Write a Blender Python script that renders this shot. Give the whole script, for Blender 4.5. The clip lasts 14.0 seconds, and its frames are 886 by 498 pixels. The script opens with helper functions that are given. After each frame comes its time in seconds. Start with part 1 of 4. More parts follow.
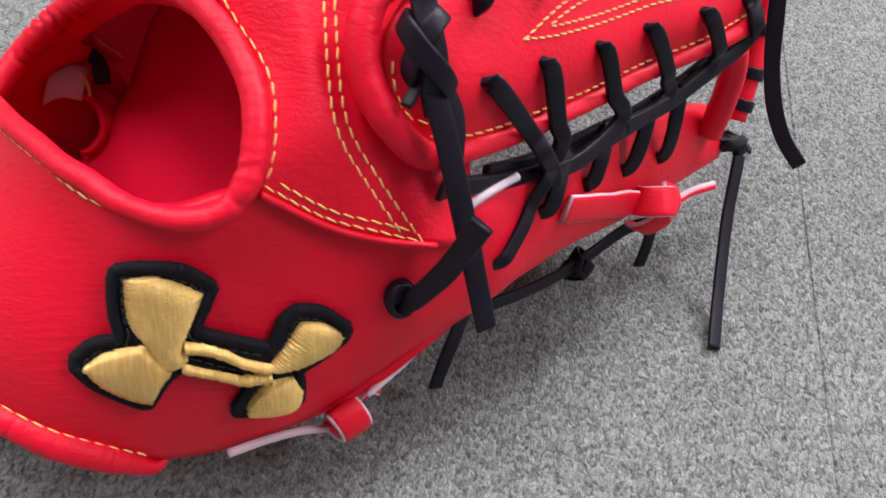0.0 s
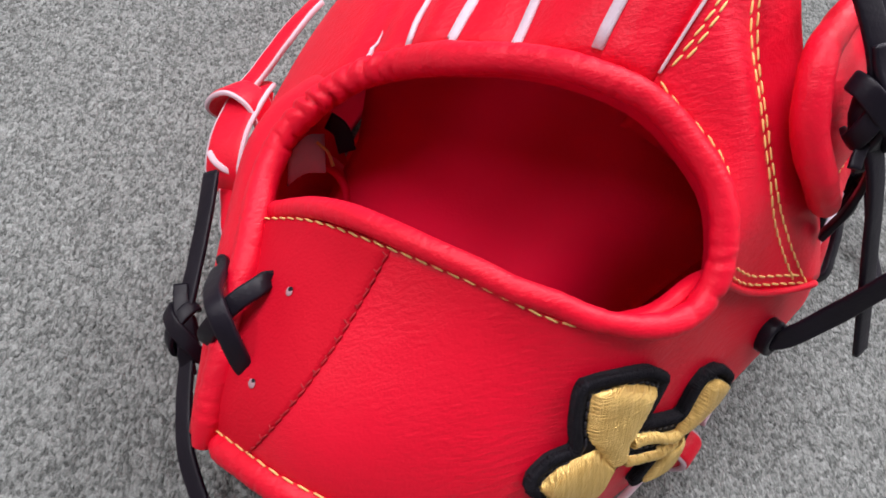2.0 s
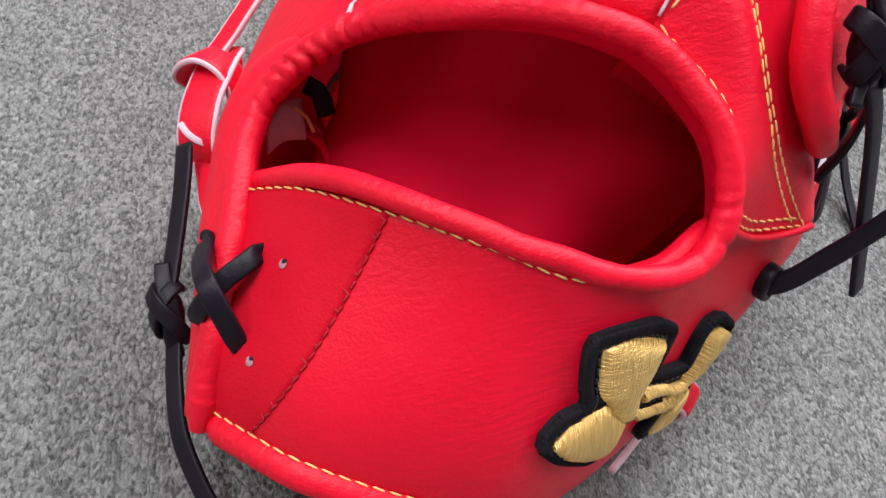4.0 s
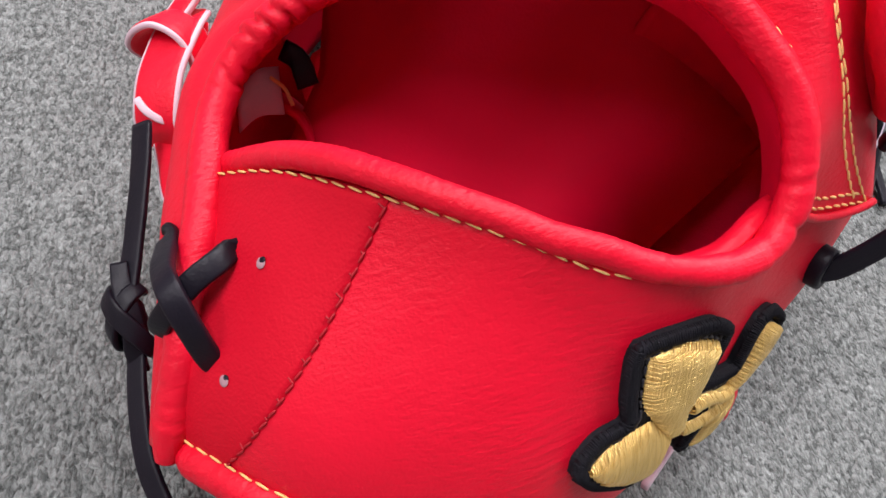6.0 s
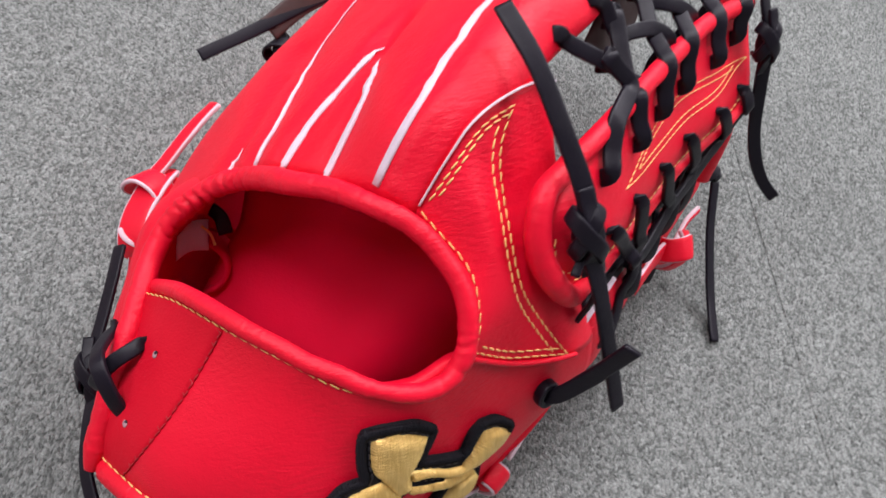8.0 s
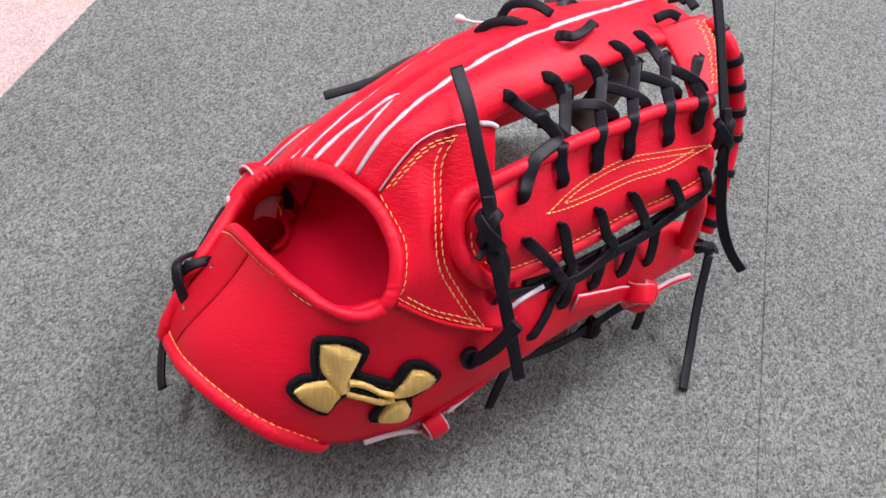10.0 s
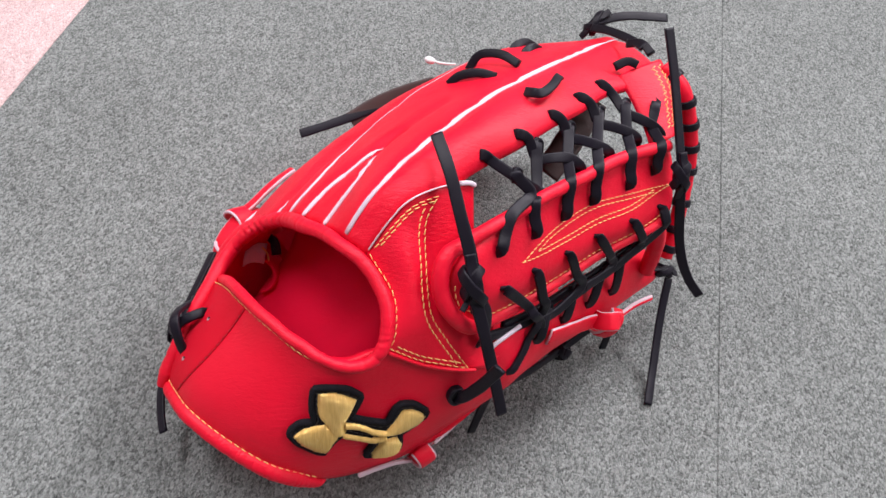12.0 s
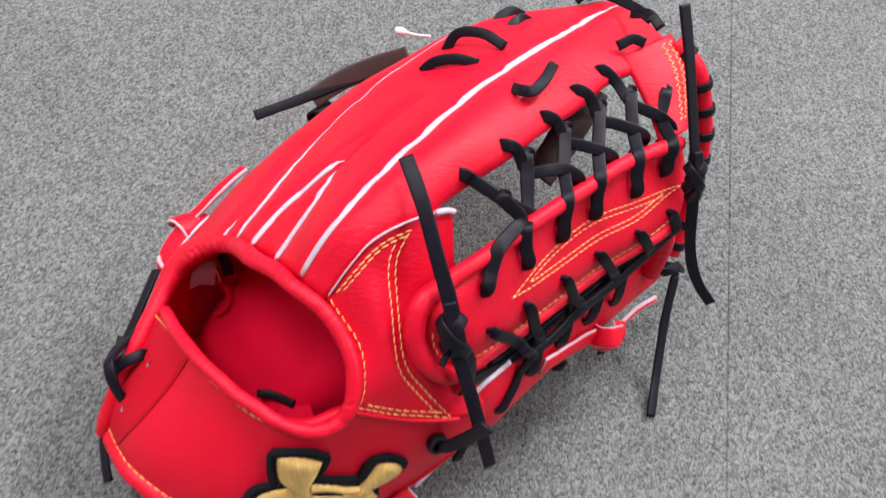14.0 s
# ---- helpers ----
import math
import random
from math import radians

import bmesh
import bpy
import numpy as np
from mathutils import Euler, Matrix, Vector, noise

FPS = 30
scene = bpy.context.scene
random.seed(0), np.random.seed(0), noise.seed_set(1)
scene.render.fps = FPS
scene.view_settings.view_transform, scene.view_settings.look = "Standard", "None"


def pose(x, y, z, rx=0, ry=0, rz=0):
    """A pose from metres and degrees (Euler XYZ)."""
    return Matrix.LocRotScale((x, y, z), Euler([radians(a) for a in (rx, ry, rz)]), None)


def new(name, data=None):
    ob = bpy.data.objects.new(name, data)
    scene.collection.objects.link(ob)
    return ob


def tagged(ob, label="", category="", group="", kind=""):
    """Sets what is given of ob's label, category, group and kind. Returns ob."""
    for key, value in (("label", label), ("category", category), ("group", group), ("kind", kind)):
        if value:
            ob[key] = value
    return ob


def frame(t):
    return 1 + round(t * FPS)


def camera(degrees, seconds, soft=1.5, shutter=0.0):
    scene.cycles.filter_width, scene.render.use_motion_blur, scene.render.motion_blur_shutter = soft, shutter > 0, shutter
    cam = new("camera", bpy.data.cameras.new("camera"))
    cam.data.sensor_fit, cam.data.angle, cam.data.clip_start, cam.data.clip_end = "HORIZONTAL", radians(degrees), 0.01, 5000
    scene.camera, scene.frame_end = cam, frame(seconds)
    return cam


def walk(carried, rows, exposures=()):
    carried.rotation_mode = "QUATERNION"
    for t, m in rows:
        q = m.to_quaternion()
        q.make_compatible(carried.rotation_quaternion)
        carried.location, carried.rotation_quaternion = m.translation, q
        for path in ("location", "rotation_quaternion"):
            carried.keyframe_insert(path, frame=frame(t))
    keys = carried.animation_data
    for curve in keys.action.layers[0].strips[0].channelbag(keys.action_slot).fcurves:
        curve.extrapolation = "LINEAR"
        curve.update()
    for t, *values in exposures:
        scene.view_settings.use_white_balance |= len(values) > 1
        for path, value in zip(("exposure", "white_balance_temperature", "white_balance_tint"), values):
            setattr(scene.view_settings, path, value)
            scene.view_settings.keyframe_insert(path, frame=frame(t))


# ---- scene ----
from mathutils.bvhtree import BVHTree

cam = camera(58.0, 14.0, soft=1.5, shutter=0.2)
PATH = [
    (0.0, -0.0170, -0.1153, 0.2397, 38.77, -6.07, -5.07),
    (0.5, -0.0562, -0.1071, 0.2596, 38.83, -7.45, -6.86),
    (1.0, -0.1034, -0.0751, 0.2613, 37.31, -9.31, -12.25),
    (1.5, -0.1263, -0.0549, 0.2462, 34.56, -9.78, -16.37),
    (2.0, -0.1365, -0.0516, 0.2394, 33.91, -9.59, -19.93),
    (2.2, -0.1450, -0.0565, 0.2370, 33.97, -9.40, -21.70),
    (4.3, -0.1426, -0.0458, 0.2305, 32.04, -10.46, -24.58),
    (4.5, -0.1429, -0.0484, 0.2271, 31.93, -10.48, -24.84),
    (5.0, -0.1352, -0.0372, 0.2288, 31.49, -10.60, -25.54),
    (5.5, -0.1387, -0.0321, 0.2184, 31.30, -10.76, -26.14),
    (6.0, -0.1368, -0.0308, 0.2094, 31.21, -10.83, -26.25),
    (6.5, -0.1303, -0.0342, 0.2189, 31.43, -10.95, -25.98),
    (7.0, -0.1249, -0.0476, 0.2400, 31.87, -10.67, -24.65),
    (7.5, -0.1234, -0.0544, 0.2495, 32.60, -10.18, -22.12),
    (8.0, -0.1011, -0.0757, 0.3050, 33.58, -9.71, -18.27),
    (8.2, -0.0945, -0.0973, 0.3318, 34.36, -8.95, -14.61),
    (10.3, -0.0271, -0.1755, 0.3767, 38.38, -3.56, -0.25),
    (10.5, -0.0255, -0.1735, 0.3827, 38.12, -3.31, -0.71),
    (11.0, -0.0299, -0.1695, 0.3881, 37.53, -3.40, -1.99),
    (11.5, -0.0379, -0.1654, 0.3981, 37.18, -4.20, -2.98),
    (12.0, -0.0471, -0.1644, 0.4087, 36.80, -5.19, -3.85),
    (12.5, -0.0654, -0.1683, 0.4070, 36.38, -6.03, -4.42),
    (13.0, -0.0649, -0.1644, 0.4040, 35.33, -6.39, -4.92),
    (13.5, -0.0586, -0.1630, 0.4112, 34.15, -6.20, -5.30),
    (14.0, -0.0353, -0.0924, 0.3928, 30.21, -5.24, -5.35),
]
walk(cam, [(t, pose(x, y, z, rx, ry, rz)) for t, x, y, z, rx, ry, rz in PATH],
     exposures=[(0.0, 0.16), (0.5, 0.16), (1.0, 0.08), (1.5, 0.0), (2.0, 0.0), (6.0, 0.1), (8.0, -0.04), (12.0, 0.0), (14.0, 0.0)])

# ---- light ----
world = bpy.data.worlds.new("world")
scene.world = world
world.use_nodes = True
world.node_tree.nodes["Background"].inputs[0].default_value = (0.9, 0.95, 1.0, 1)
world.node_tree.nodes["Background"].inputs[1].default_value = 0.01


def ceiling_lamp(x, y, w, d, watts):
    lamp = bpy.data.lights.new("ceiling_panel_lamp", "AREA")
    lamp.shape, lamp.size, lamp.size_y = "RECTANGLE", w, d
    lamp.energy, lamp.color = watts, (0.975, 0.945, 1.0)
    ob = new("ceiling_panel_lamp", lamp)
    ob.matrix_world = pose(x, y, 2.62)
    return ob


ceiling_lamp(-2.2, 0.4, 0.3, 1.2, 35)
ceiling_lamp(-0.7, 0.4, 0.3, 1.2, 48)
ceiling_lamp(0.75, 1.0, 1.2, 0.3, 44)
ceiling_lamp(2.2, 1.7, 0.3, 1.2, 128)
ceiling_lamp(2.2, -0.6, 0.3, 1.2, 54)


# ---- materials ----
def material(name, colour, rough=0.5, metal=0.0, spec=0.5):
    m = bpy.data.materials.new(name)
    m.use_nodes = True
    t = m.node_tree
    b = t.nodes["Principled BSDF"]
    b.inputs["Base Color"].default_value = (*colour, 1)
    b.inputs["Roughness"].default_value = rough
    b.inputs["Metallic"].default_value = metal
    b.inputs["Specular IOR Level"].default_value = spec
    return m, t, b


def coords(t, scale=(1, 1, 1), kind="Object"):
    c = t.nodes.new("ShaderNodeTexCoord")
    m = t.nodes.new("ShaderNodeMapping")
    m.inputs["Scale"].default_value = scale
    t.links.new(c.outputs[kind], m.inputs[0])
    return m.outputs[0]


def noise_node(t, vec, scale, detail=4, rough=0.55):
    n = t.nodes.new("ShaderNodeTexNoise")
    n.inputs["Scale"].default_value = scale
    n.inputs["Detail"].default_value = detail
    n.inputs["Roughness"].default_value = rough
    t.links.new(vec, n.inputs["Vector"])
    return n.outputs["Fac"]


def ramp(t, fac, stops):
    r = t.nodes.new("ShaderNodeValToRGB")
    el = r.color_ramp.elements
    while len(el) < len(stops):
        el.new(0.5)
    for e, (p, c) in zip(el, stops):
        e.position, e.color = p, (*c, 1)
    t.links.new(fac, r.inputs[0])
    return r.outputs[0]


def mix(t, fac, a, b, mode="MIX"):
    n = t.nodes.new("ShaderNodeMix")
    n.data_type, n.blend_type = "RGBA", mode
    for sock, v in ((n.inputs[0], fac), (n.inputs[6], a), (n.inputs[7], b)):
        if hasattr(v, "is_linked"):
            t.links.new(v, sock)
        else:
            sock.default_value = v if isinstance(v, float) else (*v, 1)
    return n.outputs[2]


def bump(t, b, fac, strength, dist, before=None):
    n = t.nodes.new("ShaderNodeBump")
    n.inputs["Strength"].default_value = strength
    n.inputs["Distance"].default_value = dist
    t.links.new(fac, n.inputs["Height"])
    if before is not None:
        t.links.new(before, n.inputs["Normal"])
    t.links.new(n.outputs[0], b.inputs["Normal"])
    return n.outputs[0]


def leather(name, colour, deep, rough=0.42, grain=0.12, spec=0.5, wrinkle=0.0):
    m, t, b = material(name, colour, rough, 0.0, spec)
    v = coords(t)
    big = noise_node(t, v, 28, 3)
    fine = noise_node(t, v, 900, 5, 0.6)
    t.links.new(mix(t, ramp(t, big, [(0.3, (0, 0, 0)), (0.75, (1, 1, 1))]), deep, colour), b.inputs["Base Color"])
    vor = t.nodes.new("ShaderNodeTexVoronoi")
    vor.inputs["Scale"].default_value = 1500
    t.links.new(v, vor.inputs["Vector"])
    one = bump(t, b, vor.outputs["Distance"], grain, 0.0004)
    two = bump(t, b, fine, grain, 0.0008, one)
    three = bump(t, b, noise_node(t, v, 60, 3), 0.10, 0.004, two)
    if wrinkle:
        drawn = noise_node(t, coords(t, (130, 760, 760)), 1.0, 4, 0.6)
        where = ramp(t, noise_node(t, v, 22, 2), [(0.35, (0.15, 0.15, 0.15)), (0.65, (1, 1, 1))])
        bump(t, b, mix(t, 1.0, drawn, where, "MULTIPLY"), wrinkle, 0.0012, three)
    r = t.nodes.new("ShaderNodeMapRange")
    r.inputs["To Min"].default_value, r.inputs["To Max"].default_value = rough - 0.06, rough + 0.1
    t.links.new(noise_node(t, v, 140, 4), r.inputs["Value"])
    t.links.new(r.outputs[0], b.inputs["Roughness"])
    return m


RED = leather("red_leather", (0.77, 0.0030, 0.029), (0.68, 0.0020, 0.021), 0.45, 0.12, 0.28, 0.4)
LINING = leather("dark_red_lining_leather", (0.72, 0.003, 0.040), (0.64, 0.002, 0.031), 0.7, 0.12, 0.1)
BLACK = leather("black_lace_leather", (0.0088, 0.0066, 0.0130), (0.0052, 0.0040, 0.0078), 0.42, 0.08, 0.22)
BROWN = leather("dark_brown_leather", (0.06, 0.035, 0.032), (0.04, 0.022, 0.02), 0.5)
FELT = leather("pale_pink_cut_leather_edge", (0.72, 0.55, 0.60), (0.60, 0.44, 0.50), 0.8)
WELT = leather("white_leather_welt", (0.68, 0.58, 0.66), (0.60, 0.50, 0.57), 0.6)
THREAD = material("yellow_thread", (0.84, 0.53, 0.19), 0.5)[0]
RED_THREAD = material("dark_red_thread", (0.40, 0.004, 0.013), 0.6)[0]
BLACK_THREAD = material("black_thread", (0.030, 0.028, 0.038), 0.4)[0]
HOLE = material("punched_hole_edge", (0.42, 0.24, 0.27), 0.8)[0]
PLASTIC = material("white_plastic", (0.8, 0.8, 0.8), 0.35)[0]
WALL = material("grey_wall_paint", (0.38, 0.38, 0.38), 0.8)[0]


def embroidery(name, colour, dark, turn, rough, metal, spec=0.5):
    """Satin stitch: long fine threads side by side."""
    m, t, b = material(name, colour, rough, metal, spec)
    v = coords(t, (3000, 160, 160))
    v.node.inputs["Rotation"].default_value = turn
    threads = noise_node(t, v, 1.0, 3, 0.6)
    sheen = noise_node(t, coords(t), 70, 3)
    c = mix(t, ramp(t, threads, [(0.32, (0, 0, 0)), (0.62, (1, 1, 1))]), dark, colour)
    t.links.new(mix(t, ramp(t, sheen, [(0.35, (0, 0, 0)), (0.7, (0.4, 0.4, 0.4))]), c, dark), b.inputs["Base Color"])
    bump(t, b, threads, 0.6, 0.0005)
    return m


GOLD = embroidery("gold_embroidery", (1.0, 0.73, 0.28), (0.78, 0.51, 0.15), (0.3, 0.2, 0.5), 0.3, 0.6)
GOLD_CROSS = embroidery("gold_embroidery_across", (1.0, 0.73, 0.28), (0.78, 0.51, 0.15), (0.2, -0.3, -0.7), 0.3, 0.6)
PATCH = embroidery("black_embroidery", (0.011, 0.010, 0.015), (0.004, 0.004, 0.006), (0.2, 0.5, 0.9), 0.7, 0.0, 0.2)


def carpet(name, light, dark):
    """Tufted loop pile: rows of small loops along the strips, yarns of several greys."""
    m, t, b = material(name, light, 0.95, 0, 0.15)
    v = coords(t, (1.0, 0.62, 1.0))
    warp = t.nodes.new("ShaderNodeTexNoise")
    warp.inputs["Scale"].default_value, warp.inputs["Detail"].default_value = 400, 2
    t.links.new(v, warp.inputs["Vector"])
    shift = t.nodes.new("ShaderNodeVectorMath")
    shift.operation = "SCALE"
    shift.inputs["Scale"].default_value = 0.0022
    t.links.new(warp.outputs["Color"], shift.inputs[0])
    moved = t.nodes.new("ShaderNodeVectorMath")
    t.links.new(v, moved.inputs[0])
    t.links.new(shift.outputs[0], moved.inputs[1])
    w = moved.outputs[0]
    loops = t.nodes.new("ShaderNodeTexVoronoi")
    loops.feature = "SMOOTH_F1"
    loops.inputs["Smoothness"].default_value = 0.4
    loops.inputs["Scale"].default_value, loops.inputs["Randomness"].default_value = 980, 0.85
    t.links.new(w, loops.inputs["Vector"])
    single = t.nodes.new("ShaderNodeSeparateColor")
    t.links.new(loops.outputs["Color"], single.inputs[0])
    mid = tuple(0.5 * (p + q) for p, q in zip(light, dark))
    yarn = ramp(t, single.outputs[0], [(0.05, dark), (0.40, mid), (0.62, light), (0.95, tuple(min(0.95, 1.32 * p) for p in light))])
    fleck = noise_node(t, w, 1050, 4, 0.75)
    c = mix(t, 0.5, yarn, ramp(t, fleck, [(0.38, dark), (0.66, tuple(min(0.95, 1.42 * p) for p in light))]))
    # patches of lighter and darker pile, and the shade between loops
    patch_fac = ramp(t, noise_node(t, v, 120, 3, 0.6), [(0.30, (0.90, 0.90, 0.90)), (0.70, (1.08, 1.08, 1.08))])
    c = mix(t, 1.0, c, patch_fac, "MULTIPLY")
    c = mix(t, 1.0, c, ramp(t, noise_node(t, v, 9, 3), [(0.3, (0.92, 0.92, 0.92)), (0.7, (1.06, 1.06, 1.06))]), "MULTIPLY")
    t.links.new(c, b.inputs["Base Color"])
    one = bump(t, b, loops.outputs["Distance"], 0.6, 0.0022)
    one.node.invert = True
    bump(t, b, fleck, 0.5, 0.0016, one)
    return m


CARPET = carpet("grey_green_loop_carpet", (0.262, 0.276, 0.264), (0.050, 0.054, 0.051))
PINK = carpet("pink_beige_loop_carpet", (0.66, 0.48, 0.47), (0.44, 0.31, 0.30))


# ---- shape helpers: all shapes are given in units of 5/6 mm ----
MM = 0.001 * 5 / 6


def spline(points, n, closed=False):
    """n points at even steps along a smooth curve through the given ones."""
    p = [Vector(q) for q in points]
    ext = [p[-1], *p, p[0], p[1]] if closed else [p[0] * 2 - p[1], *p, p[-1] * 2 - p[-2]]
    dense = []
    for i in range(1, len(ext) - 2):
        a, b, c, d = ext[i - 1], ext[i], ext[i + 1], ext[i + 2]
        for k in range(16):
            s = k / 16
            dense.append(0.5 * (2 * b + (c - a) * s + (2 * a - 5 * b + 4 * c - d) * s * s + (3 * b - a - 3 * c + d) * s ** 3))
    dense.append(ext[-2])
    run = [0.0]
    for a, b in zip(dense, dense[1:]):
        run.append(run[-1] + (b - a).length)
    out, j = [], 0
    for k in range(n):
        s = run[-1] * k / (n if closed else n - 1)
        while j < len(run) - 2 and run[j + 1] < s:
            j += 1
        f = (s - run[j]) / max(run[j + 1] - run[j], 1e-9)
        out.append(dense[j].lerp(dense[j + 1], min(max(f, 0), 1)))
    return out


def length(points):
    pts = [Vector(p) for p in points]
    return sum((b - a).length for a, b in zip(pts, pts[1:]))


def part(name, bm, mat, parent=None, label="", smooth=True):
    me = bpy.data.meshes.new(name)
    bmesh.ops.recalc_face_normals(bm, faces=bm.faces)
    for f in bm.faces:
        f.smooth = smooth
    bm.to_mesh(me)
    bm.free()
    me.materials.append(mat)
    ob = new(name, me)
    ob.parent = parent
    if label:
        tagged(ob, label)
    return ob


def grid(bm, rows, closed=False):
    vs = [[bm.verts.new(p * MM) for p in r] for r in rows]
    for a, b in zip(vs, vs[1:]):
        for i in range(len(a) if closed else len(a) - 1):
            j = (i + 1) % len(a)
            bm.faces.new((a[i], a[j], b[j], b[i]))
    return vs


def normals(rows):
    out = []
    for i, r in enumerate(rows):
        line = []
        for j, p in enumerate(r):
            du = r[min(j + 1, len(r) - 1)] - r[max(j - 1, 0)]
            dv = rows[min(i + 1, len(rows) - 1)][j] - rows[max(i - 1, 0)][j]
            n = du.cross(dv)
            line.append(n.normalized() if n.length > 1e-9 else Vector((0, 0, 1)))
        out.append(line)
    return out


def sheet(rows, thick, flip=False):
    """A sheet of leather with real thickness; the given rows are its outer face."""
    bm = bmesh.new()
    ns = normals(rows)
    sign = 1 if flip else -1
    back = [[p + n * thick * sign for p, n in zip(r, m)] for r, m in zip(rows, ns)]
    a = grid(bm, rows)
    b = grid(bm, back)
    rim_a = a[0] + [r[-1] for r in a[1:]] + a[-1][-2::-1] + [r[0] for r in a[-2:0:-1]]
    rim_b = b[0] + [r[-1] for r in b[1:]] + b[-1][-2::-1] + [r[0] for r in b[-2:0:-1]]
    for i in range(len(rim_a)):
        j = (i + 1) % len(rim_a)
        bm.faces.new((rim_a[i], rim_a[j], rim_b[j], rim_b[i]))
    return bm


def skin(curves, nu, nv):
    """Rows across a smooth surface that passes through the given lengthwise curves."""
    long = [spline(c, nv) for c in curves]
    return [spline([c[k] for c in long], nu) for k in range(nv)]


def tree_of(rows):
    vs = [p for r in rows for p in r]
    w = len(rows[0])
    fs = [(i * w + j, i * w + j + 1, (i + 1) * w + j + 1, (i + 1) * w + j) for i in range(len(rows) - 1) for j in range(w - 1)]
    return BVHTree.FromPolygons(vs, fs)


def drape(tree, p, lift, out):
    """The point of a surface next to p, lifted off it on the side of the way out."""
    q, n, _, _ = tree.find_nearest(Vector(p))
    if n.dot(Vector(out)) < 0:
        n = -n
    return q + n * lift, n


def frames_along(pts, up):
    rows = []
    for i, p in enumerate(pts):
        t = (pts[min(i + 1, len(pts) - 1)] - pts[max(i - 1, 0)]).normalized()
        u = up[i] if isinstance(up, list) else Vector(up)
        side = t.cross(u)
        if rows:
            last = rows[-1][1] - t * rows[-1][1].dot(t)
            side = last if side.length < 0.15 else side + last * (1.2 * max(0.0, 0.6 - side.length))
        side.normalize()
        rows.append((p, side, side.cross(t).normalized()))
    return rows


def sweep(pts, section, up=(0, 0, 1), size=None):
    """A closed section, as (side, up) pairs, swept along a curve with capped ends."""
    bm = bmesh.new()
    rows = []
    for i, (p, s, n) in enumerate(frames_along(pts, up)):
        k = size(i / (len(pts) - 1)) if size else 1.0
        rows.append([p + s * a * k + n * b * k for a, b in section])
    vs = grid(bm, rows, closed=True)
    bm.faces.new(vs[0])
    bm.faces.new(vs[-1])
    return bm


def ring(r, n=12, flat=1.0):
    return [(r * math.cos(2 * math.pi * k / n), r * flat * math.sin(2 * math.pi * k / n)) for k in range(n)]


def strip(w, h, c=None):
    """The section of a flat lace: a rectangle with rounded corners."""
    c = c or h * 0.3
    a, b = w / 2, h / 2
    return [(a, b - c), (a - c, b), (c - a, b), (-a, b - c), (-a, c - b), (c - a, -b), (a - c, -b), (a, c - b)]


def ball(bm, centre, radii, turn=None, seg=14):
    made = bmesh.ops.create_uvsphere(bm, u_segments=seg, v_segments=seg - 4, radius=1)
    m = Matrix.Translation(Vector(centre) * MM) @ (turn or Matrix()) @ Matrix.Diagonal((radii[0] * MM, radii[1] * MM, radii[2] * MM, 1))
    bmesh.ops.transform(bm, matrix=m, verts=made["verts"])
    return made["verts"]


def stitches(tree, pts, step, long, r, out, skip=0.35):
    """A run of short thread stitches lying on a surface."""
    bm = bmesh.new()
    n = max(2, int(length(pts) / step))
    line = spline(pts, n * 2 + 1)
    for k in range(n):
        a, na = drape(tree, line[2 * k], r * skip, out)
        b, _ = drape(tree, line[2 * k + 1], r * skip, out)
        way = (b - a).normalized()
        mid = (a + b) / 2
        way = (way + way.cross(na) * 0.13).normalized()
        side = way.cross(na).normalized()
        up = side.cross(way)
        rows = []
        for s, f in ((-0.5, 0.45), (-0.3, 1.0), (0.3, 1.0), (0.5, 0.45)):
            c = mid + way * long * s
            rows.append([c + side * r * f * math.cos(q) + up * r * f * math.sin(q) for q in (0, 1.05, 2.09, 3.14, 4.19, 5.24)])
        vs = grid(bm, rows, closed=True)
        bm.faces.new(vs[0])
        bm.faces.new(vs[-1])
    return bm


# ---- the room ----
def slab(name, lo, hi, mat):
    bm = bmesh.new()
    bmesh.ops.create_cube(bm, size=1)
    c, s = [(a + b) / 2 for a, b in zip(lo, hi)], [b - a for a, b in zip(lo, hi)]
    bmesh.ops.transform(bm, matrix=Matrix.Translation(c) @ Matrix.Diagonal((*s, 1)), verts=bm.verts)
    return tagged(part(name, bm, mat, smooth=False), kind="structure")


TURN = pose(0, 0, 0, 0, 0, -16.4)
for name, lo, hi in (
    ("ceiling", (-3.1, -3.1, 2.7), (3.1, 4.1, 2.8)),
    ("wall_north", (-3, 4, -0.03), (3, 4.1, 2.7)),
    ("wall_south", (-3, -3.1, -0.03), (3, -3, 2.7)),
    ("wall_east", (3, -3.1, -0.03), (3.1, 4.1, 2.7)),
    ("wall_west", (-3.1, -3.1, -0.03), (-3, 4.1, 2.7)),
):
    slab(name, lo, hi, WALL).matrix_world = TURN
floor = slab("floor", (-3, -3, -0.03), (3, 4, -0.0065), WALL)
floor.matrix_world = TURN
# strips of carpet half a metre wide, two colours
SEAM = 0.1493
for i in range(-5, 6):
    lo, hi = max(-2.99, SEAM + (i - 1) * 0.5 + 0.0001), min(2.99, SEAM + i * 0.5 - 0.0001)
    bm = bmesh.new()
    n = 8
    prof = [(lo, -0.006), (lo, -0.0005), (lo + 0.0005, 0.0)] + [(hi - 0.0005, 0.0), (hi, -0.0005), (hi, -0.006)]
    vs = [[bm.verts.new((x, y, z)) for x, z in prof] for y in (-2.99, 3.99)]
    for k in range(len(prof) - 1):
        bm.faces.new((vs[0][k], vs[0][k + 1], vs[1][k + 1], vs[1][k]))
    part("carpet_strip", bm, PINK if i < 0 else CARPET, floor, smooth=False)

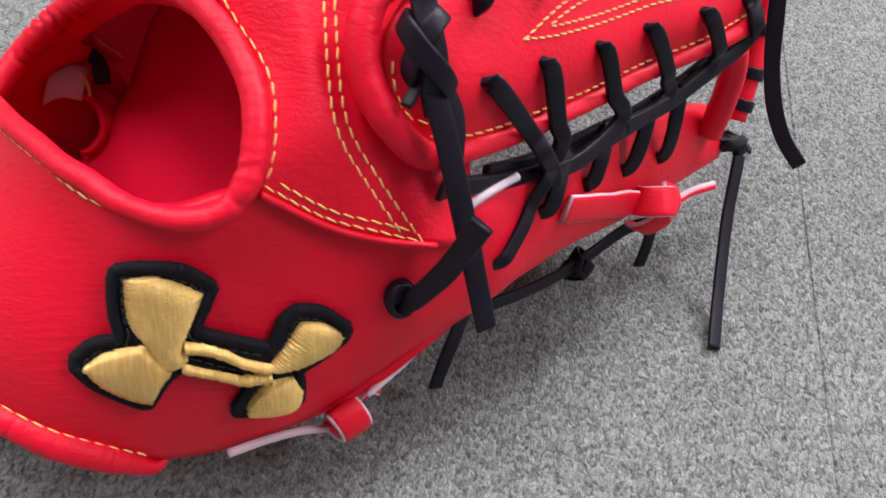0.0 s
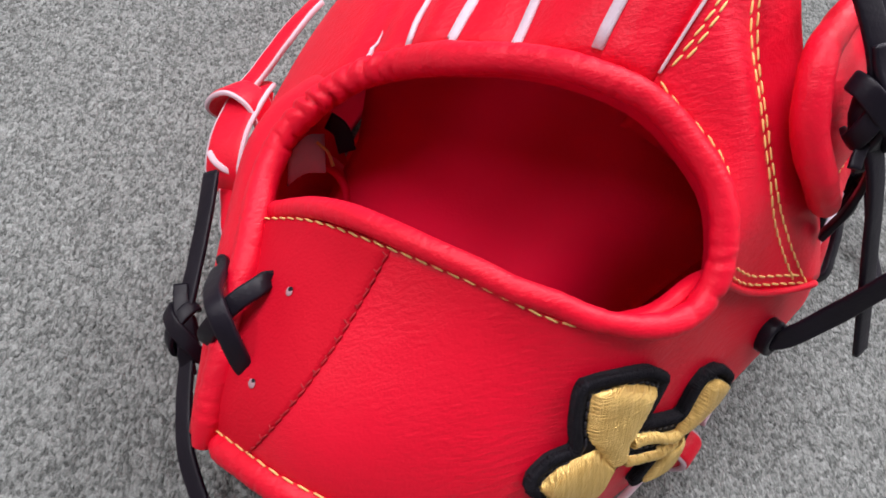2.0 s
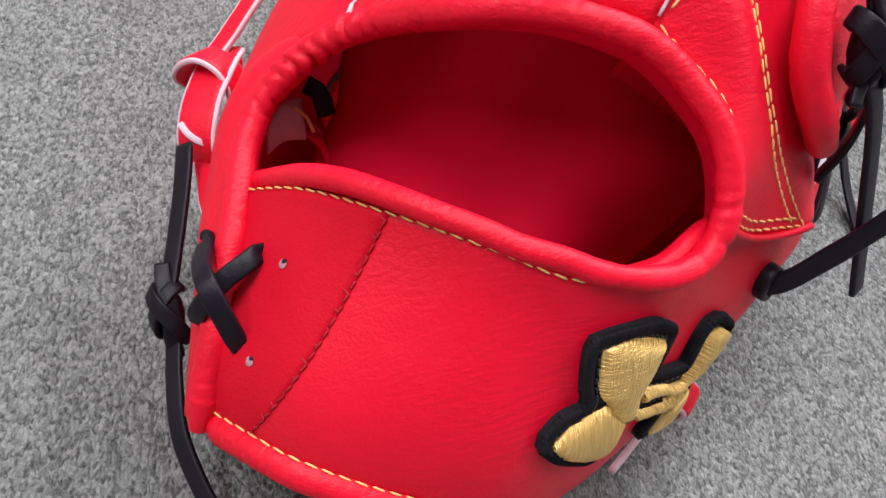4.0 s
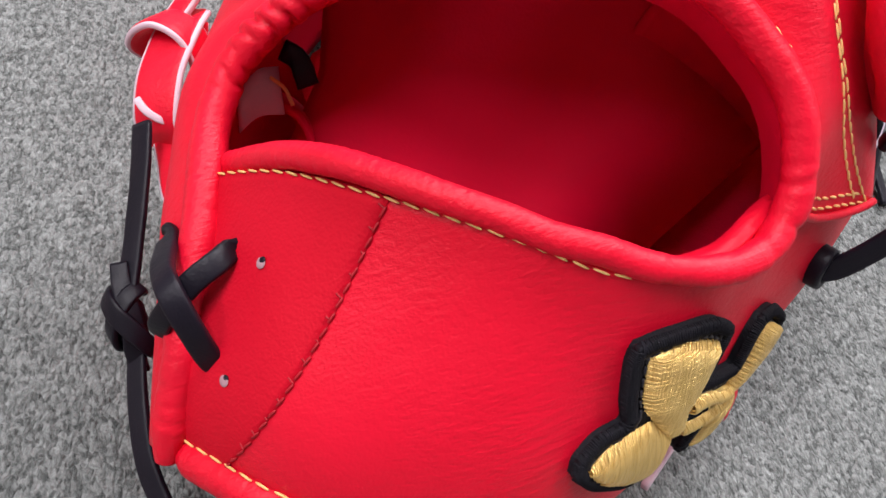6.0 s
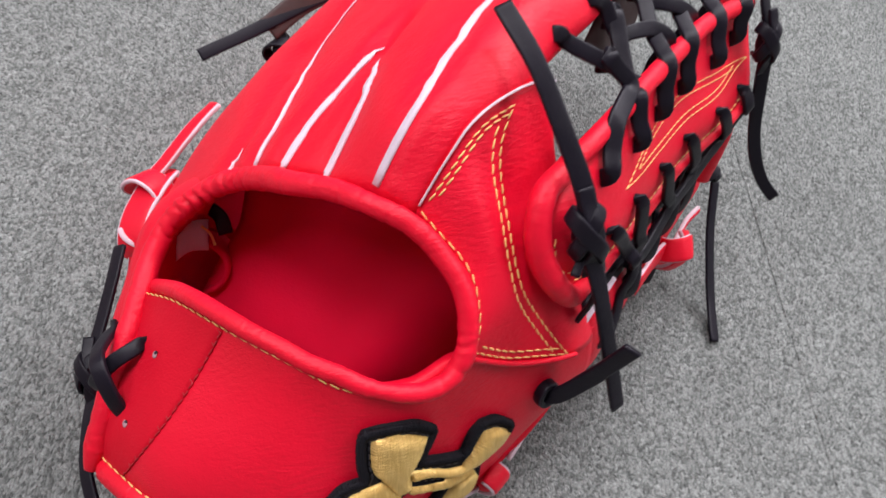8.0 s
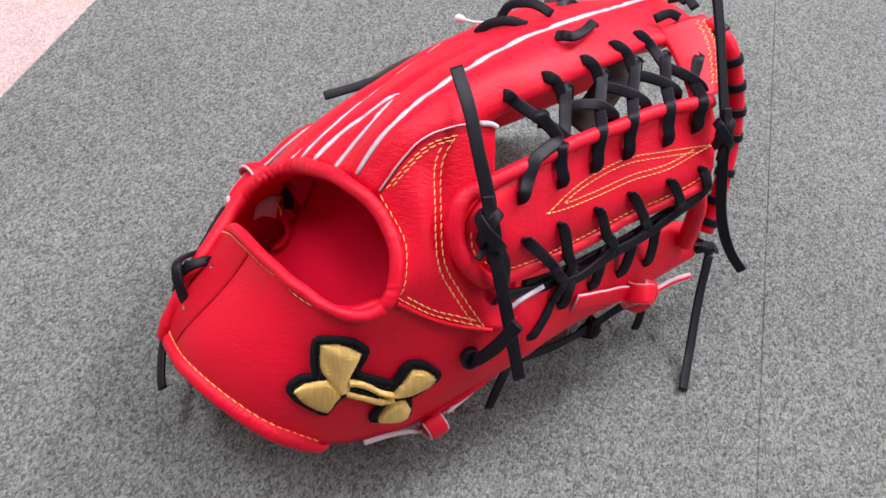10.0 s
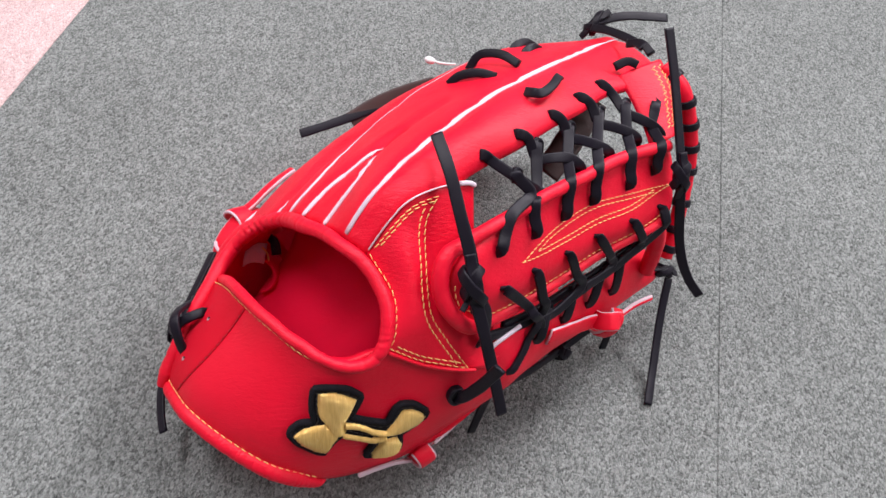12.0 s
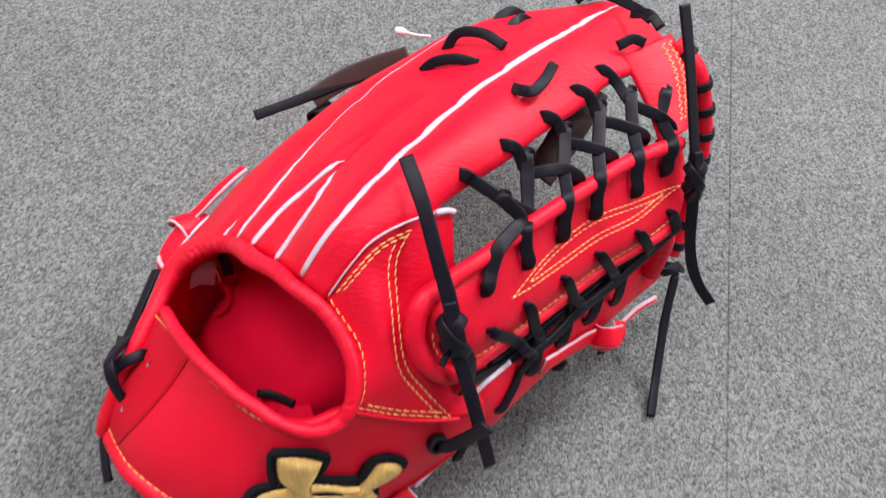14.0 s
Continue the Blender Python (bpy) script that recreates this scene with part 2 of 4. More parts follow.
# ---- the glove ----
glove = tagged(new("baseball_glove"), "red leather baseball glove with black laces lying palm down on carpet", "baseball glove")

# lengthwise lines of the back, wrist to fingertips, from the far side over the ridge to the web side
FAR_EDGE = [(-134, 118, 50), (-110, 155, 15), (-75, 195, 6), (-20, 235, 6), (45, 262, 15), (105, 268, 50)]
FAR_SIDE = [(-125, 117, 89), (-105, 141, 97), (-86, 159, 102), (-66, 178, 104), (-27, 209, 106), (32, 241, 101), (104, 256, 102)]
FAR_FINGER = [(-93, 92, 137), (-85, 102, 141), (-77, 113, 142), (-67, 129, 141), (-57, 144, 139), (-48, 155, 140), (-31, 170, 145), (-10, 187, 149), (40, 226, 145), (110, 247, 136)]
RING_FINGER = [(-75, 75, 151), (-60, 91, 161), (-48, 108, 165), (-32, 131, 166), (6, 167, 166), (45, 196, 163), (114, 237, 150)]
RIDGE = [(-61, 55, 165), (-50, 65, 180), (-38, 77, 187), (-18, 98, 190), (0, 116, 189), (17, 135, 186), (43, 160, 180), (68, 183, 173), (112, 222, 160), (122, 229, 155)]
INDEX_BACK = [(-55, 49, 166.0), (-33, 66, 188.0), (-8, 85, 194.7), (15, 105, 193.7), (43, 133, 189.0), (62, 153, 182.0), (95, 185, 171.0), (134, 216, 155.0)]
INDEX_EDGE = [(-49, 44, 163.0), (-30, 58, 184.0), (-12, 67, 187.0), (13, 86, 183.8), (34, 100, 183.5), (54, 117, 181.5), (74, 133, 178.5), (95, 155, 171.5), (117, 170, 166.5), (143, 202, 152.5)]
INDEX_UNDER = [(-44, 48, 158.0), (-25, 63, 174.0), (-5, 76, 173.3), (13, 96, 170.5), (33, 112, 170.5), (53, 131, 167.5), (73, 148, 163.5), (94, 168, 155.5), (116, 184, 148.5), (138, 208, 141.5)]
BACK = [FAR_EDGE, FAR_SIDE, FAR_FINGER, RING_FINGER, RIDGE, INDEX_BACK, INDEX_EDGE, INDEX_UNDER]
back_rows = skin(BACK, 64, 90)
ridge = spline(BACK[4], 120)


def groove(rows, line, deep, wide):
    for r in rows:
        for k, p in enumerate(r):
            d = min((p - q).length for q in line)
            if d < wide:
                r[k] = p - Vector((-0.45, 0.0, 0.9)) * deep * (1 - d / wide) ** 2


short_a = spline([(-84, 82, 143), (-78, 88, 146), (-67, 98, 152), (-56, 107, 158), (-46, 113.5, 164), (-37, 119, 169), (-30, 122.5, 171)], 40)
short_b = spline([(-75, 68, 151), (-69, 75, 156), (-61, 84, 162), (-53, 96, 166), (-42.5, 112.5, 168), (-39, 118, 169)], 40)
far_welt = spline(BACK[2][:9], 80)
fine_welt = spline([(-105, 96, 122), (-100, 101, 127), (-94, 106, 130), (-87, 114, 133), (-80, 124, 134), (-72, 135, 134), (-60, 151, 133)], 40)
valley = spline([(-40, 115, 168), (-24, 129, 172), (-4, 146, 174)], 40)
for line in (ridge, far_welt, fine_welt, short_a, short_b, valley):
    groove(back_rows, line, 3.0, 10)
back_tree = tree_of(back_rows)
inner = [p + (Vector((-85, 45, 120)) - p).normalized() * 4 - Vector((0, 0, 4)) for p in back_rows[0]]
part("back_panel", sheet([inner] + back_rows, 3.5), RED, glove)
OUT = Vector((-0.4, -0.1, 0.9))


def welt(points, wide, fade=6.0, lean=(0, 0, 0), full=1.0):
    pts, ups = [], []
    for p in spline(points, 50):
        q, n = drape(back_tree, p, 0.5, OUT)
        pts.append(q)
        ups.append((n + Vector(lean)).normalized())
    taper = lambda s: max(0.12, min(1.0, (1 - s) * fade + 0.12)) * (1 - 0.72 * min(1.0, max(0.0, (s - full) / 0.2)))
    return part("welt", sweep(pts, strip(wide, 1.6, 0.5), ups, taper), WELT, glove, "white leather welt between the fingers")


welt(ridge[::12] + [ridge[-1]], 3.2)
welt(far_welt[:79:6], 2.0, 2.6, (-0.8, 0.35, 0), 0.18)
welt(fine_welt[:12:3], 1.4, 1.6, (-0.8, 0.35, 0))
welt(short_a[::8], 3.0)
welt(short_b[::8], 3.0)

# panel at the base of the thumb, rows from its top arc down to its lower edge
BASE = [
    [(-49, 44, 163), (-39, 52, 178), (-28, 59, 187), (-13, 66.5, 188), (1, 73, 184), (6, 75, 180)],
    [(-42, 33, 157), (-31, 38, 168), (-20, 44, 165), (-6, 50, 163), (5, 55, 160), (8, 57, 157)],
    [(-37, 20, 150), (-27, 26, 156), (-18, 28, 151), (-4, 32, 147), (9, 36, 140), (13, 38.5, 136)],
    [(-38, 8, 141), (-27, 13, 142), (-14, 17, 138), (-2, 17, 130), (12, 19, 122), (18, 24, 118)],
    [(-39, 3, 133), (-22, 4, 119), (-7, 4, 113), (8, 5, 109), (18, 9, 104), (24, 14, 100)],
]
base_rows = skin(BASE, 36, 36)
base_tree = tree_of(base_rows)
inner = [p + (Vector((-85, 45, 132)) - p).normalized() * 1.5 - Vector((0, 0, 3)) for p in base_rows[0]]
part("thumb_base_panel", sheet([inner] + base_rows, 4), RED, glove)
FRONT = Vector((0.1, -0.6, 0.8))

# wrist strap, rows of its upper and lower edges
STRAP_TOP = [(-137, 74, 93), (-126, 57, 112), (-112, 36, 125), (-97, 19, 130), (-79, 4, 129), (-60, -1, 131), (-42, 4, 132), (-20, 9, 121), (2, 9, 113), (24, 16, 104)]
STRAP_LOW = [(-162, 26, 64), (-155, 14, 71), (-145, 0, 76), (-125, -16, 74), (-100, -29, 66), (-76, -29, 46), (-48, -23, 42), (-20, -13, 48), (4, -1, 59), (26, 10, 66)]


def strap_surface(nu, nv):
    top, low = spline(STRAP_TOP, nu), spline(STRAP_LOW, nu)
    rows = []
    for k in range(nv):
        v = k / (nv - 1)
        r = []
        for j, (a, b) in enumerate(zip(top, low)):
            u = j / (nu - 1)
            way = Vector((-0.35 + 0.4 * u, -0.62, 0.62)).normalized()
            w = v ** 1.5
            r.append(a.lerp(b, v) + way * 4 * w * (1 - w) * (7 - 2 * u))
        rows.append(r)
    return rows


strap_rows = strap_surface(90, 30)
strap_tree = tree_of(strap_rows)
part("wrist_strap", sheet(strap_rows, 4, True), RED, glove)


def roll(name, points, r, wrinkle, up=(0, 0, 1), n=240, ends=None, pleats=()):
    bm = bmesh.new()
    pts = spline(points, n)
    rows = []
    for i, (p, s, u) in enumerate(frames_along(pts, up)):
        line = []
        for k in range(16):
            a = 2 * math.pi * k / 16
            fold = max(0.0, noise.noise(Vector((i * 160 / n, 0, 0)) * 0.75 + Vector((7, math.sin(a) * 0.4, math.cos(a) * 0.4))))
            w = (noise.noise(p * 0.11 + Vector((a * 0.2, 0, 0))) - 1.6 * fold) * wrinkle
            f = i / (n - 1)
            for lo, hi, count, deep in pleats:
                if lo < f < hi:
                    g = (f - lo) / (hi - lo)
                    wave = abs(math.sin(math.pi * count * (g + 0.025 * math.sin(2 * a + g * 9))))
                    w -= deep * math.sin(math.pi * g) ** 0.6 * (1 - wave) ** 2 * (0.7 + 0.5 * math.sin(17 * g + a))
            line.append(p + (s * math.cos(a) + u * math.sin(a)) * (r + w) * (ends(f) if ends else 1.0))
        rows.append(line)
    vs = grid(bm, rows, closed=True)
    bm.faces.new(vs[0])
    bm.faces.new(vs[-1])
    return part(name, bm, RED, glove, "rolled red leather binding")


ROLL = [(-166, 23, 62), (-157, 37, 77), (-151, 48, 84), (-144, 61, 90), (-138, 75, 93), (-131, 89, 97), (-121, 97, 106), (-105, 97, 121), (-92, 88, 134), (-82, 72, 149),
        (-72, 62, 156), (-63.5, 50.8, 161.5), (-52.3, 40.4, 161.2), (-44.2, 30.2, 156.3), (-39.2, 18.0, 150.2), (-40.2, 6.0, 140.4), (-45.5, -0.7, 132.5), (-55.8, -3.7, 130.3), (-68, -0.6, 130.3), (-77, 4.8, 130.3)]
roll("opening_binding", ROLL, 4.6, 0.28, n=560, ends=lambda s: min(1.0, 0.3 + 22 * s) ** 0.5 * (1 - 0.2 * min(1.0, max(0.0, (s - 0.52) / 0.12))) * (1 - 0.3 * max(0.0, (s - 0.86) / 0.14) ** 1.5), pleats=((0.29, 0.48, 11, 2.1), (0.80, 0.93, 5, 0.7)))
STRAP_ROLL = [(-66, -1.6, 130.3), (-74, 2.3, 130.1), (-82, 8.3, 131), (-90, 14.3, 131), (-97, 21.3, 131), (-105, 29.4, 130.2), (-112, 38.6, 127.4), (-119, 48.8, 122.6), (-125, 60, 113), (-132, 74, 95)]
roll("strap_binding", [Vector(p) + Vector((0.1, 0.2, 0.1)) for p in STRAP_ROLL], 3.2, 0.15, ends=lambda s: min(1.0, 0.55 + 7 * s))
roll("strap_lower_binding", [p - Vector((0, 1, 3)) for p in spline(STRAP_LOW[:6], 12)] + [(-72, -27.5, 42.5)], 5.0, 0.3, ends=lambda s: min(1.0, 6 * (1.02 - s), 0.35 + 14 * s) ** 0.7)

# lining: a pocket that runs from the opening into the hand
rim = [Vector(p) for p in ROLL[5:-2]] + [Vector(p) for p in STRAP_ROLL[1:]]
loop = spline(rim, 72, closed=True)
centre = sum(loop, Vector()) / len(loop)
rings = []
for way, size in (((0, 0, -3), 1.0), ((2, 3, -9), 1.0), ((5, 7, -16), 1.02), ((9, 12, -24), 1.03), ((12, 16, -38), 1.0), ((14, 20, -56), 0.92), ((16, 24, -72), 0.68), ((18, 28, -78), 0.06)):
    ring_row = []
    for k, p in enumerate(loop):
        # along the strap the wall drops away from the hand
        strap_side = min(1.0, max(0.0, min(k - 43, 73 - k) / 5))
        side = Vector((way[0], way[1], 0)) * (1 - 1.5 * strap_side)
        ring_row.append(centre + side + Vector((0, 0, way[2])) + (p - centre) * (size + (1.0 - size) * 0.7 * strap_side))
    rings.append(ring_row)
lengthwise = [spline([r[k] for r in rings], 26) for k in range(72)]
bm = bmesh.new()
vs = grid(bm, [[c[k] for c in lengthwise] for k in range(26)], closed=True)
# towards the fingers the bag is open
gone = [f for f in bm.faces if all(any(v is vs[i][k] for i in range(3, 26) for k in range(6, 45)) for v in f.verts)]
bmesh.ops.delete(bm, geom=gone, context="FACES")
part("lining_bag", bm, LINING, glove, "dark red leather lining below the binding")
# the palm lining: a hollow sheet that rises into the hand, open at both sides
CORNER, RISE, REACH = Vector((-113, 93, 60)), Vector((0.571, 0.467, 0.675)), Vector((0.724, -0.674, 0.151))
floor_way = RISE.cross(REACH).normalized()
palm_rows = []
for i in range(40):
    v = -48 + 148 * i / 39
    right = 112 + 0.4 * (min(v, 44) - 10) - 0.75 * max(0.0, v - 44) - 1.0 * max(0.0, v - 66)
    left = -9 * min(1.0, max(0.0, (v - 30) / 25))
    row = []
    for j in range(40):
        f = j / 39
        u = left + (right - left) * f
        sag = 9.0 * math.sin(math.pi * min(1.0, f)) ** 1.3 * math.exp(-((v - 25) / 60) ** 2) + 44 * (max(0.0, f - 0.66) / 0.34) ** 2 + 3.0 * max(0.0, 0.06 - f) / 0.06
        row.append(CORNER + RISE * v + REACH * u + floor_way * sag)
    palm_rows.append(row)
part("palm_lining", sheet(palm_rows, 2.5, True), LINING, glove, "dark red leather lining of the hand opening")

# thumb-side lining, behind the base of the thumb
thumb_top = [(-14, 67, 176), (-8, 53, 156), (0, 37, 135), (7, 24, 117), (12, 14, 99), (12, 12, 84)]
thumb_low = [(-36, 80, 10), (-22, 72, 8), (-6, 60, 10), (6, 48, 22), (12, 32, 40), (14, 22, 56)]
hollow = [0, 4, 16, 26, 26, 14]
part("thumb_lining", sheet(skin([thumb_top, [Vector(p).lerp(Vector(q), 0.5) + Vector((h, 0.4 * h, -0.2 * h)) for p, q, h in zip(thumb_top, thumb_low, hollow)], thumb_low], 14, 30), 2.0), LINING, glove, "dark red leather lining of the thumb side")

# finger-side lining, from under the back down to the palm
side_top = [(-158, 34, 62), (-148, 62, 74), (-137, 90, 84), (-124, 112, 88), (-106, 136, 92), (-86, 156, 95), (-52, 188, 98), (5, 225, 98)]
side_low = [(-150, 40, 20), (-138, 66, 10), (-126, 92, 6), (-116, 112, 5), (-102, 136, 4), (-84, 164, 4), (-52, 194, 4), (5, 228, 4)]
part("side_lining", sheet(skin([side_top, [Vector(p).lerp(Vector(q), 0.5) + Vector((-3, 2, 0)) for p, q in zip(side_top, side_low)], side_low], 14, 40), 2.5), LINING, glove, "dark red leather lining of the finger side")

# thumb, a flattened tapering stall from its base to the tip; upper and lower edges
THUMB_UP = [(4, 17, 102), (21, 20, 110), (35, 34, 109), (63.5, 58.5, 100.5), (87.5, 79.5, 90.5), (113, 97, 81), (139, 115, 70), (156, 118, 56)]
THUMB_LOW = [(2, 8, 60), (28, 12, 68), (44, 26, 65), (67.5, 46.5, 57.5), (96, 67, 49), (129, 92, 45), (154, 108, 44)]


def thumb_rows(n):
    up, low = spline(THUMB_UP, n), spline(THUMB_LOW, n)
    out = Vector((0.45, -0.8, 0.4)).normalized()
    rows = []
    for k, (a, b) in enumerate(zip(up, low)):
        s = k / (n - 1)
        mid, half = (a + b) / 2, (a - b) / 2
        fat = min(7.0, 2.5 + 14 * s) * (1 - s ** 14) + 1
        rows.append([mid + half * math.cos(q) + out * fat * math.sin(q) for q in [2 * math.pi * i / 28 for i in range(28)]])
    return rows


tr = thumb_rows(50)
bm = bmesh.new()
vs = grid(bm, tr, closed=True)
bm.faces.new(vs[0])
bm.faces.new(vs[-1])
part("thumb", bm, RED, glove)
thumb_tree = tree_of([r + [r[0]] for r in tr])

# cuff: the far edge of the back, folded down beside the binding
CUFF = [(-112, 113, 108), (-124, 109, 103), (-133, 102, 97), (-138, 96, 91), (-144, 85, 84), (-150, 72, 81), (-157, 54, 75), (-164, 37, 68), (-168, 28, 61)]
cuff = [spline([Vector(p) + Vector((3, 0, 2)) for p in ROLL[7::-1]], 40), spline(CUFF, 40), spline([Vector(p) + Vector((2, 8, -14)) for p in CUFF], 40), spline([Vector(p) + Vector((10, 14, -30)) for p in CUFF], 40)]
part("cuff", sheet([spline([c[k] for c in cuff], 14) for k in range(40)], 3), RED, glove)

# palm below, hidden but for slivers and its shadow
PALM = [
    [(-163, 28, 58), (-140, 40, 30), (-120, 90, 8), (-90, 145, 3), (-66, 180, 3)],
    [(-110, -18, 58), (-100, 20, 22), (-70, 80, 3), (-40, 140, 2), (-10, 200, 3)],
    [(-62, -24, 42), (-50, 20, 12), (-25, 70, 2), (4, 118, 3), (14, 150, 4)],
    [(-15, -12, 48), (-8, 20, 18), (0, 65, 6), (14, 102, 8), (20, 128, 8)],
    [(20, 8, 62), (18, 25, 40), (10, 60, 22), (16, 98, 14), (22, 122, 10)],
    [(60, 46, 60), (55, 52, 42), (50, 76, 24), (51, 96, 14), (53, 114, 10)],
    [(100, 78, 46), (96, 84, 32), (92, 98, 16), (93, 112, 10), (94, 126, 8)],
]
part("palm", sheet(skin(PALM, 30, 30), 4, True), RED, glove)

# web: a bound strip between the two rows of lacing
WEB_TOP = [(2, 45, 171), (12, 51, 173), (27, 61, 173), (48, 76, 172), (73, 94, 167), (92, 107, 165), (111, 117.5, 162), (131, 126, 159)]
WEB_LOW = [(4, 17, 134), (15, 24, 128), (30, 34, 124), (46, 45, 121.5), (64, 58, 119), (86, 74, 117.5), (104, 84, 118), (122, 93, 119.5), (133, 100, 121)]
WEB_UPPER = [(-7, 31, 163), (5, 35, 164), (18.4, 44.2, 163), (39.3, 58.1, 160), (58.9, 74.4, 155.3), (78.4, 88.3, 152), (102.7, 101.5, 150.1), (122.1, 115.9, 147.6), (137, 122, 145)]
WEB_LOWER = [(-8, 24, 150), (8, 25, 146), (24.6, 33.4, 144.1), (42.3, 46.3, 140.5), (64.2, 61.9, 135.6), (84.8, 76.2, 133.3), (108.7, 88.4, 131.8), (129.9, 102.4, 128.3), (138, 106, 128)]
web_rows = skin([WEB_TOP, WEB_UPPER, WEB_LOWER, WEB_LOW], 26, 60)
web_rows = [[r[k] for r in web_rows] for k in range(26)]
web_tree = tree_of(web_rows)
part("web_panel", sheet(web_rows, 4, True), RED, glove)
roll("web_binding", [*WEB_TOP[::-1], (-9, 37, 171), (-12.5, 30, 165), (-12, 23, 156), (-6, 17, 146), *WEB_LOW], 4.6, 0.25,
     ends=lambda f: 0.82 + 0.2 * math.exp(-((f - 0.5) / 0.09) ** 2) - 0.1 * min(1.0, max(0.0, (f - 0.6) / 0.1)))


# ---- stitching ----
def seam(tree, pts, out=FRONT, mat=THREAD, step=4.0, long=3.4, r=0.34, where=glove, name="stitching", lift=0.35):
    ob = part(name, stitches(tree, pts, step, long, r, out, lift), mat, where)
    return tagged(ob, kind="stuff")


def offset(tree, pts, by, out, n=30):
    """A curve on a surface beside another one."""
    line = [drape(tree, p, 0, out) for p in spline(pts, n)]
    res = []
    for i, (p, nrm) in enumerate(line):
        t = (line[min(i + 1, n - 1)][0] - line[max(i - 1, 0)][0]).normalized()
        res.append(p + t.cross(nrm) * by)
    return res


CRESCENT = [(5, 6, 110), (-7, 12, 128), (-16, 19, 142), (-19, 30, 152), (-20, 43, 163), (-19, 53, 177), (-14, 64, 184)]
CREST = [(-14, 64, 184), (-26, 57, 184), (-37, 49, 177), (-46, 44, 165)]
CFOOT = [(-37, 4, 134), (-22, 5, 121), (-7, 5, 115), (5, 6, 110)]
for line, gap in ((CRESCENT, -3.4), (CREST, -1.7), (CFOOT, -2.5)):
    seam(base_tree, line)
    seam(base_tree, offset(base_tree, line, gap, FRONT)[2:-2])
arc = [drape(base_tree, p, 0.8, FRONT) for p in spline([(-48, 45, 164), (-38, 52, 179), (-27, 60, 188), (-11, 69, 188), (-4, 73, 185)], 40)]
part("welt", sweep([p for p, _ in arc], strip(0.8, 1.2, 0.3), [n for _, n in arc]), FELT, glove, "pale cut edge of the thumb panel")
arc = [drape(base_tree, p, 1.0, FRONT) for p in spline([(-4, 74, 184), (6, 79, 183), (17, 84, 181)], 20)]
part("welt", sweep([p for p, _ in arc], strip(2.6, 2.0, 0.6), [n for _, n in arc]), WELT, glove, "white leather welt beside the web opening")
edge = [drape(base_tree, p, 0.6, FRONT) for p in spline([(-40, 1, 131), (-22, 2, 117), (-7, 2, 111), (9, 4, 107)], 40)]
part("panel_edge", sweep([p for p, _ in edge], strip(2.0, 2.0, 0.6), [n for _, n in edge]), RED, glove)

seam(strap_tree, [Vector(p) + Vector((0, -0.5, -0.5)) * min(1.0, k / 3) for k, p in enumerate(STRAP_TOP[:6] + [(-52, 0, 130.5)])], step=4.2, long=3.4, r=0.30, lift=2.6)
low_line = [a.lerp(b, 0.035) for a, b in zip(spline(STRAP_LOW[:6], 30), spline(STRAP_TOP[:6], 30))]
seam(strap_tree, low_line, step=4.3, long=3.4, r=0.32, lift=2.0)
seam(base_tree, [(-47.8, 42.5, 162.8), (-43.4, 36.4, 159.3), (-38.2, 29, 155.8), (-35.2, 22.3, 151.9), (-34.5, 15, 146.6), (-35.2, 8.2, 140.1), (-37.2, 4.4, 134.5)], r=0.30, lift=0.1)

DIAMOND = [(32, 47.8, 149.7), (47, 59, 154), (66, 74, 154), (84, 86.5, 152), (106, 98, 147), (136, 116, 136)]
DIAMOND_LOW = [(32, 47.8, 149.7), (48, 55, 147), (67, 67, 144), (86, 80, 142), (108, 93, 139), (136, 116, 136)]
for line, gap in ((DIAMOND, -2.8), (DIAMOND_LOW, 2.8)):
    seam(web_tree, line, step=3.4, long=2.9, r=0.29)
    seam(web_tree, offset(web_tree, line, -gap, FRONT)[3:-3], step=3.4, long=2.9, r=0.29)
seam(web_tree, [p + Vector((0, 0.5, 5.0)) for p in spline(WEB_LOW, 30)[1:]], step=4.0, r=0.34)
seam(web_tree, [(-5, 28, 156), (-4, 25, 150), (0, 22, 143), (7, 24, 139)], step=4.0)

pts = spline([(10, 10, 101), (15, 14, 107), (21, 19, 111), (28, 24, 112), (37, 31, 111)], 30)
part("welt", sweep(pts, strip(2.6, 2.2, 0.7), (0.2, -0.7, 0.7)), WELT, glove, "white leather welt on the thumb")

# the strap's end is faced with a darker panel, sewn on with red thread
def nearest_index(line, p):
    return min(range(len(line)), key=lambda k: (line[k] - Vector(p)).length)


top_j, low_j = nearest_index(strap_rows[0], (-112, 36, 125)), nearest_index(strap_rows[-1], (-156, 14, 70))
facing = []
ns = normals(strap_rows)
for k, r in enumerate(strap_rows):
    j = top_j + (low_j - top_j) * k / 29
    row = []
    for q in range(16):
        f = j * q / 15
        a = int(f)
        p = r[a].lerp(r[min(a + 1, 89)], f - a)
        row.append(p - ns[k][a] * 0.5)
    facing.append(row)
# part of this darker red is the facing's dull sheen put into the colour
SUEDE = leather("darker_dull_sheen_red_leather", (0.62, 0.003, 0.022), (0.55, 0.002, 0.016), 0.6, 0.2, 0.15)
part("strap_facing", sheet(facing, 0.7, True), SUEDE, glove, "darker matt red leather facing, dull sheen put into its colour")
face_tree = tree_of(facing)
seam(face_tree, [r[-1] for r in facing[1::4]], mat=RED_THREAD, step=3.4, long=2.6, r=0.3)

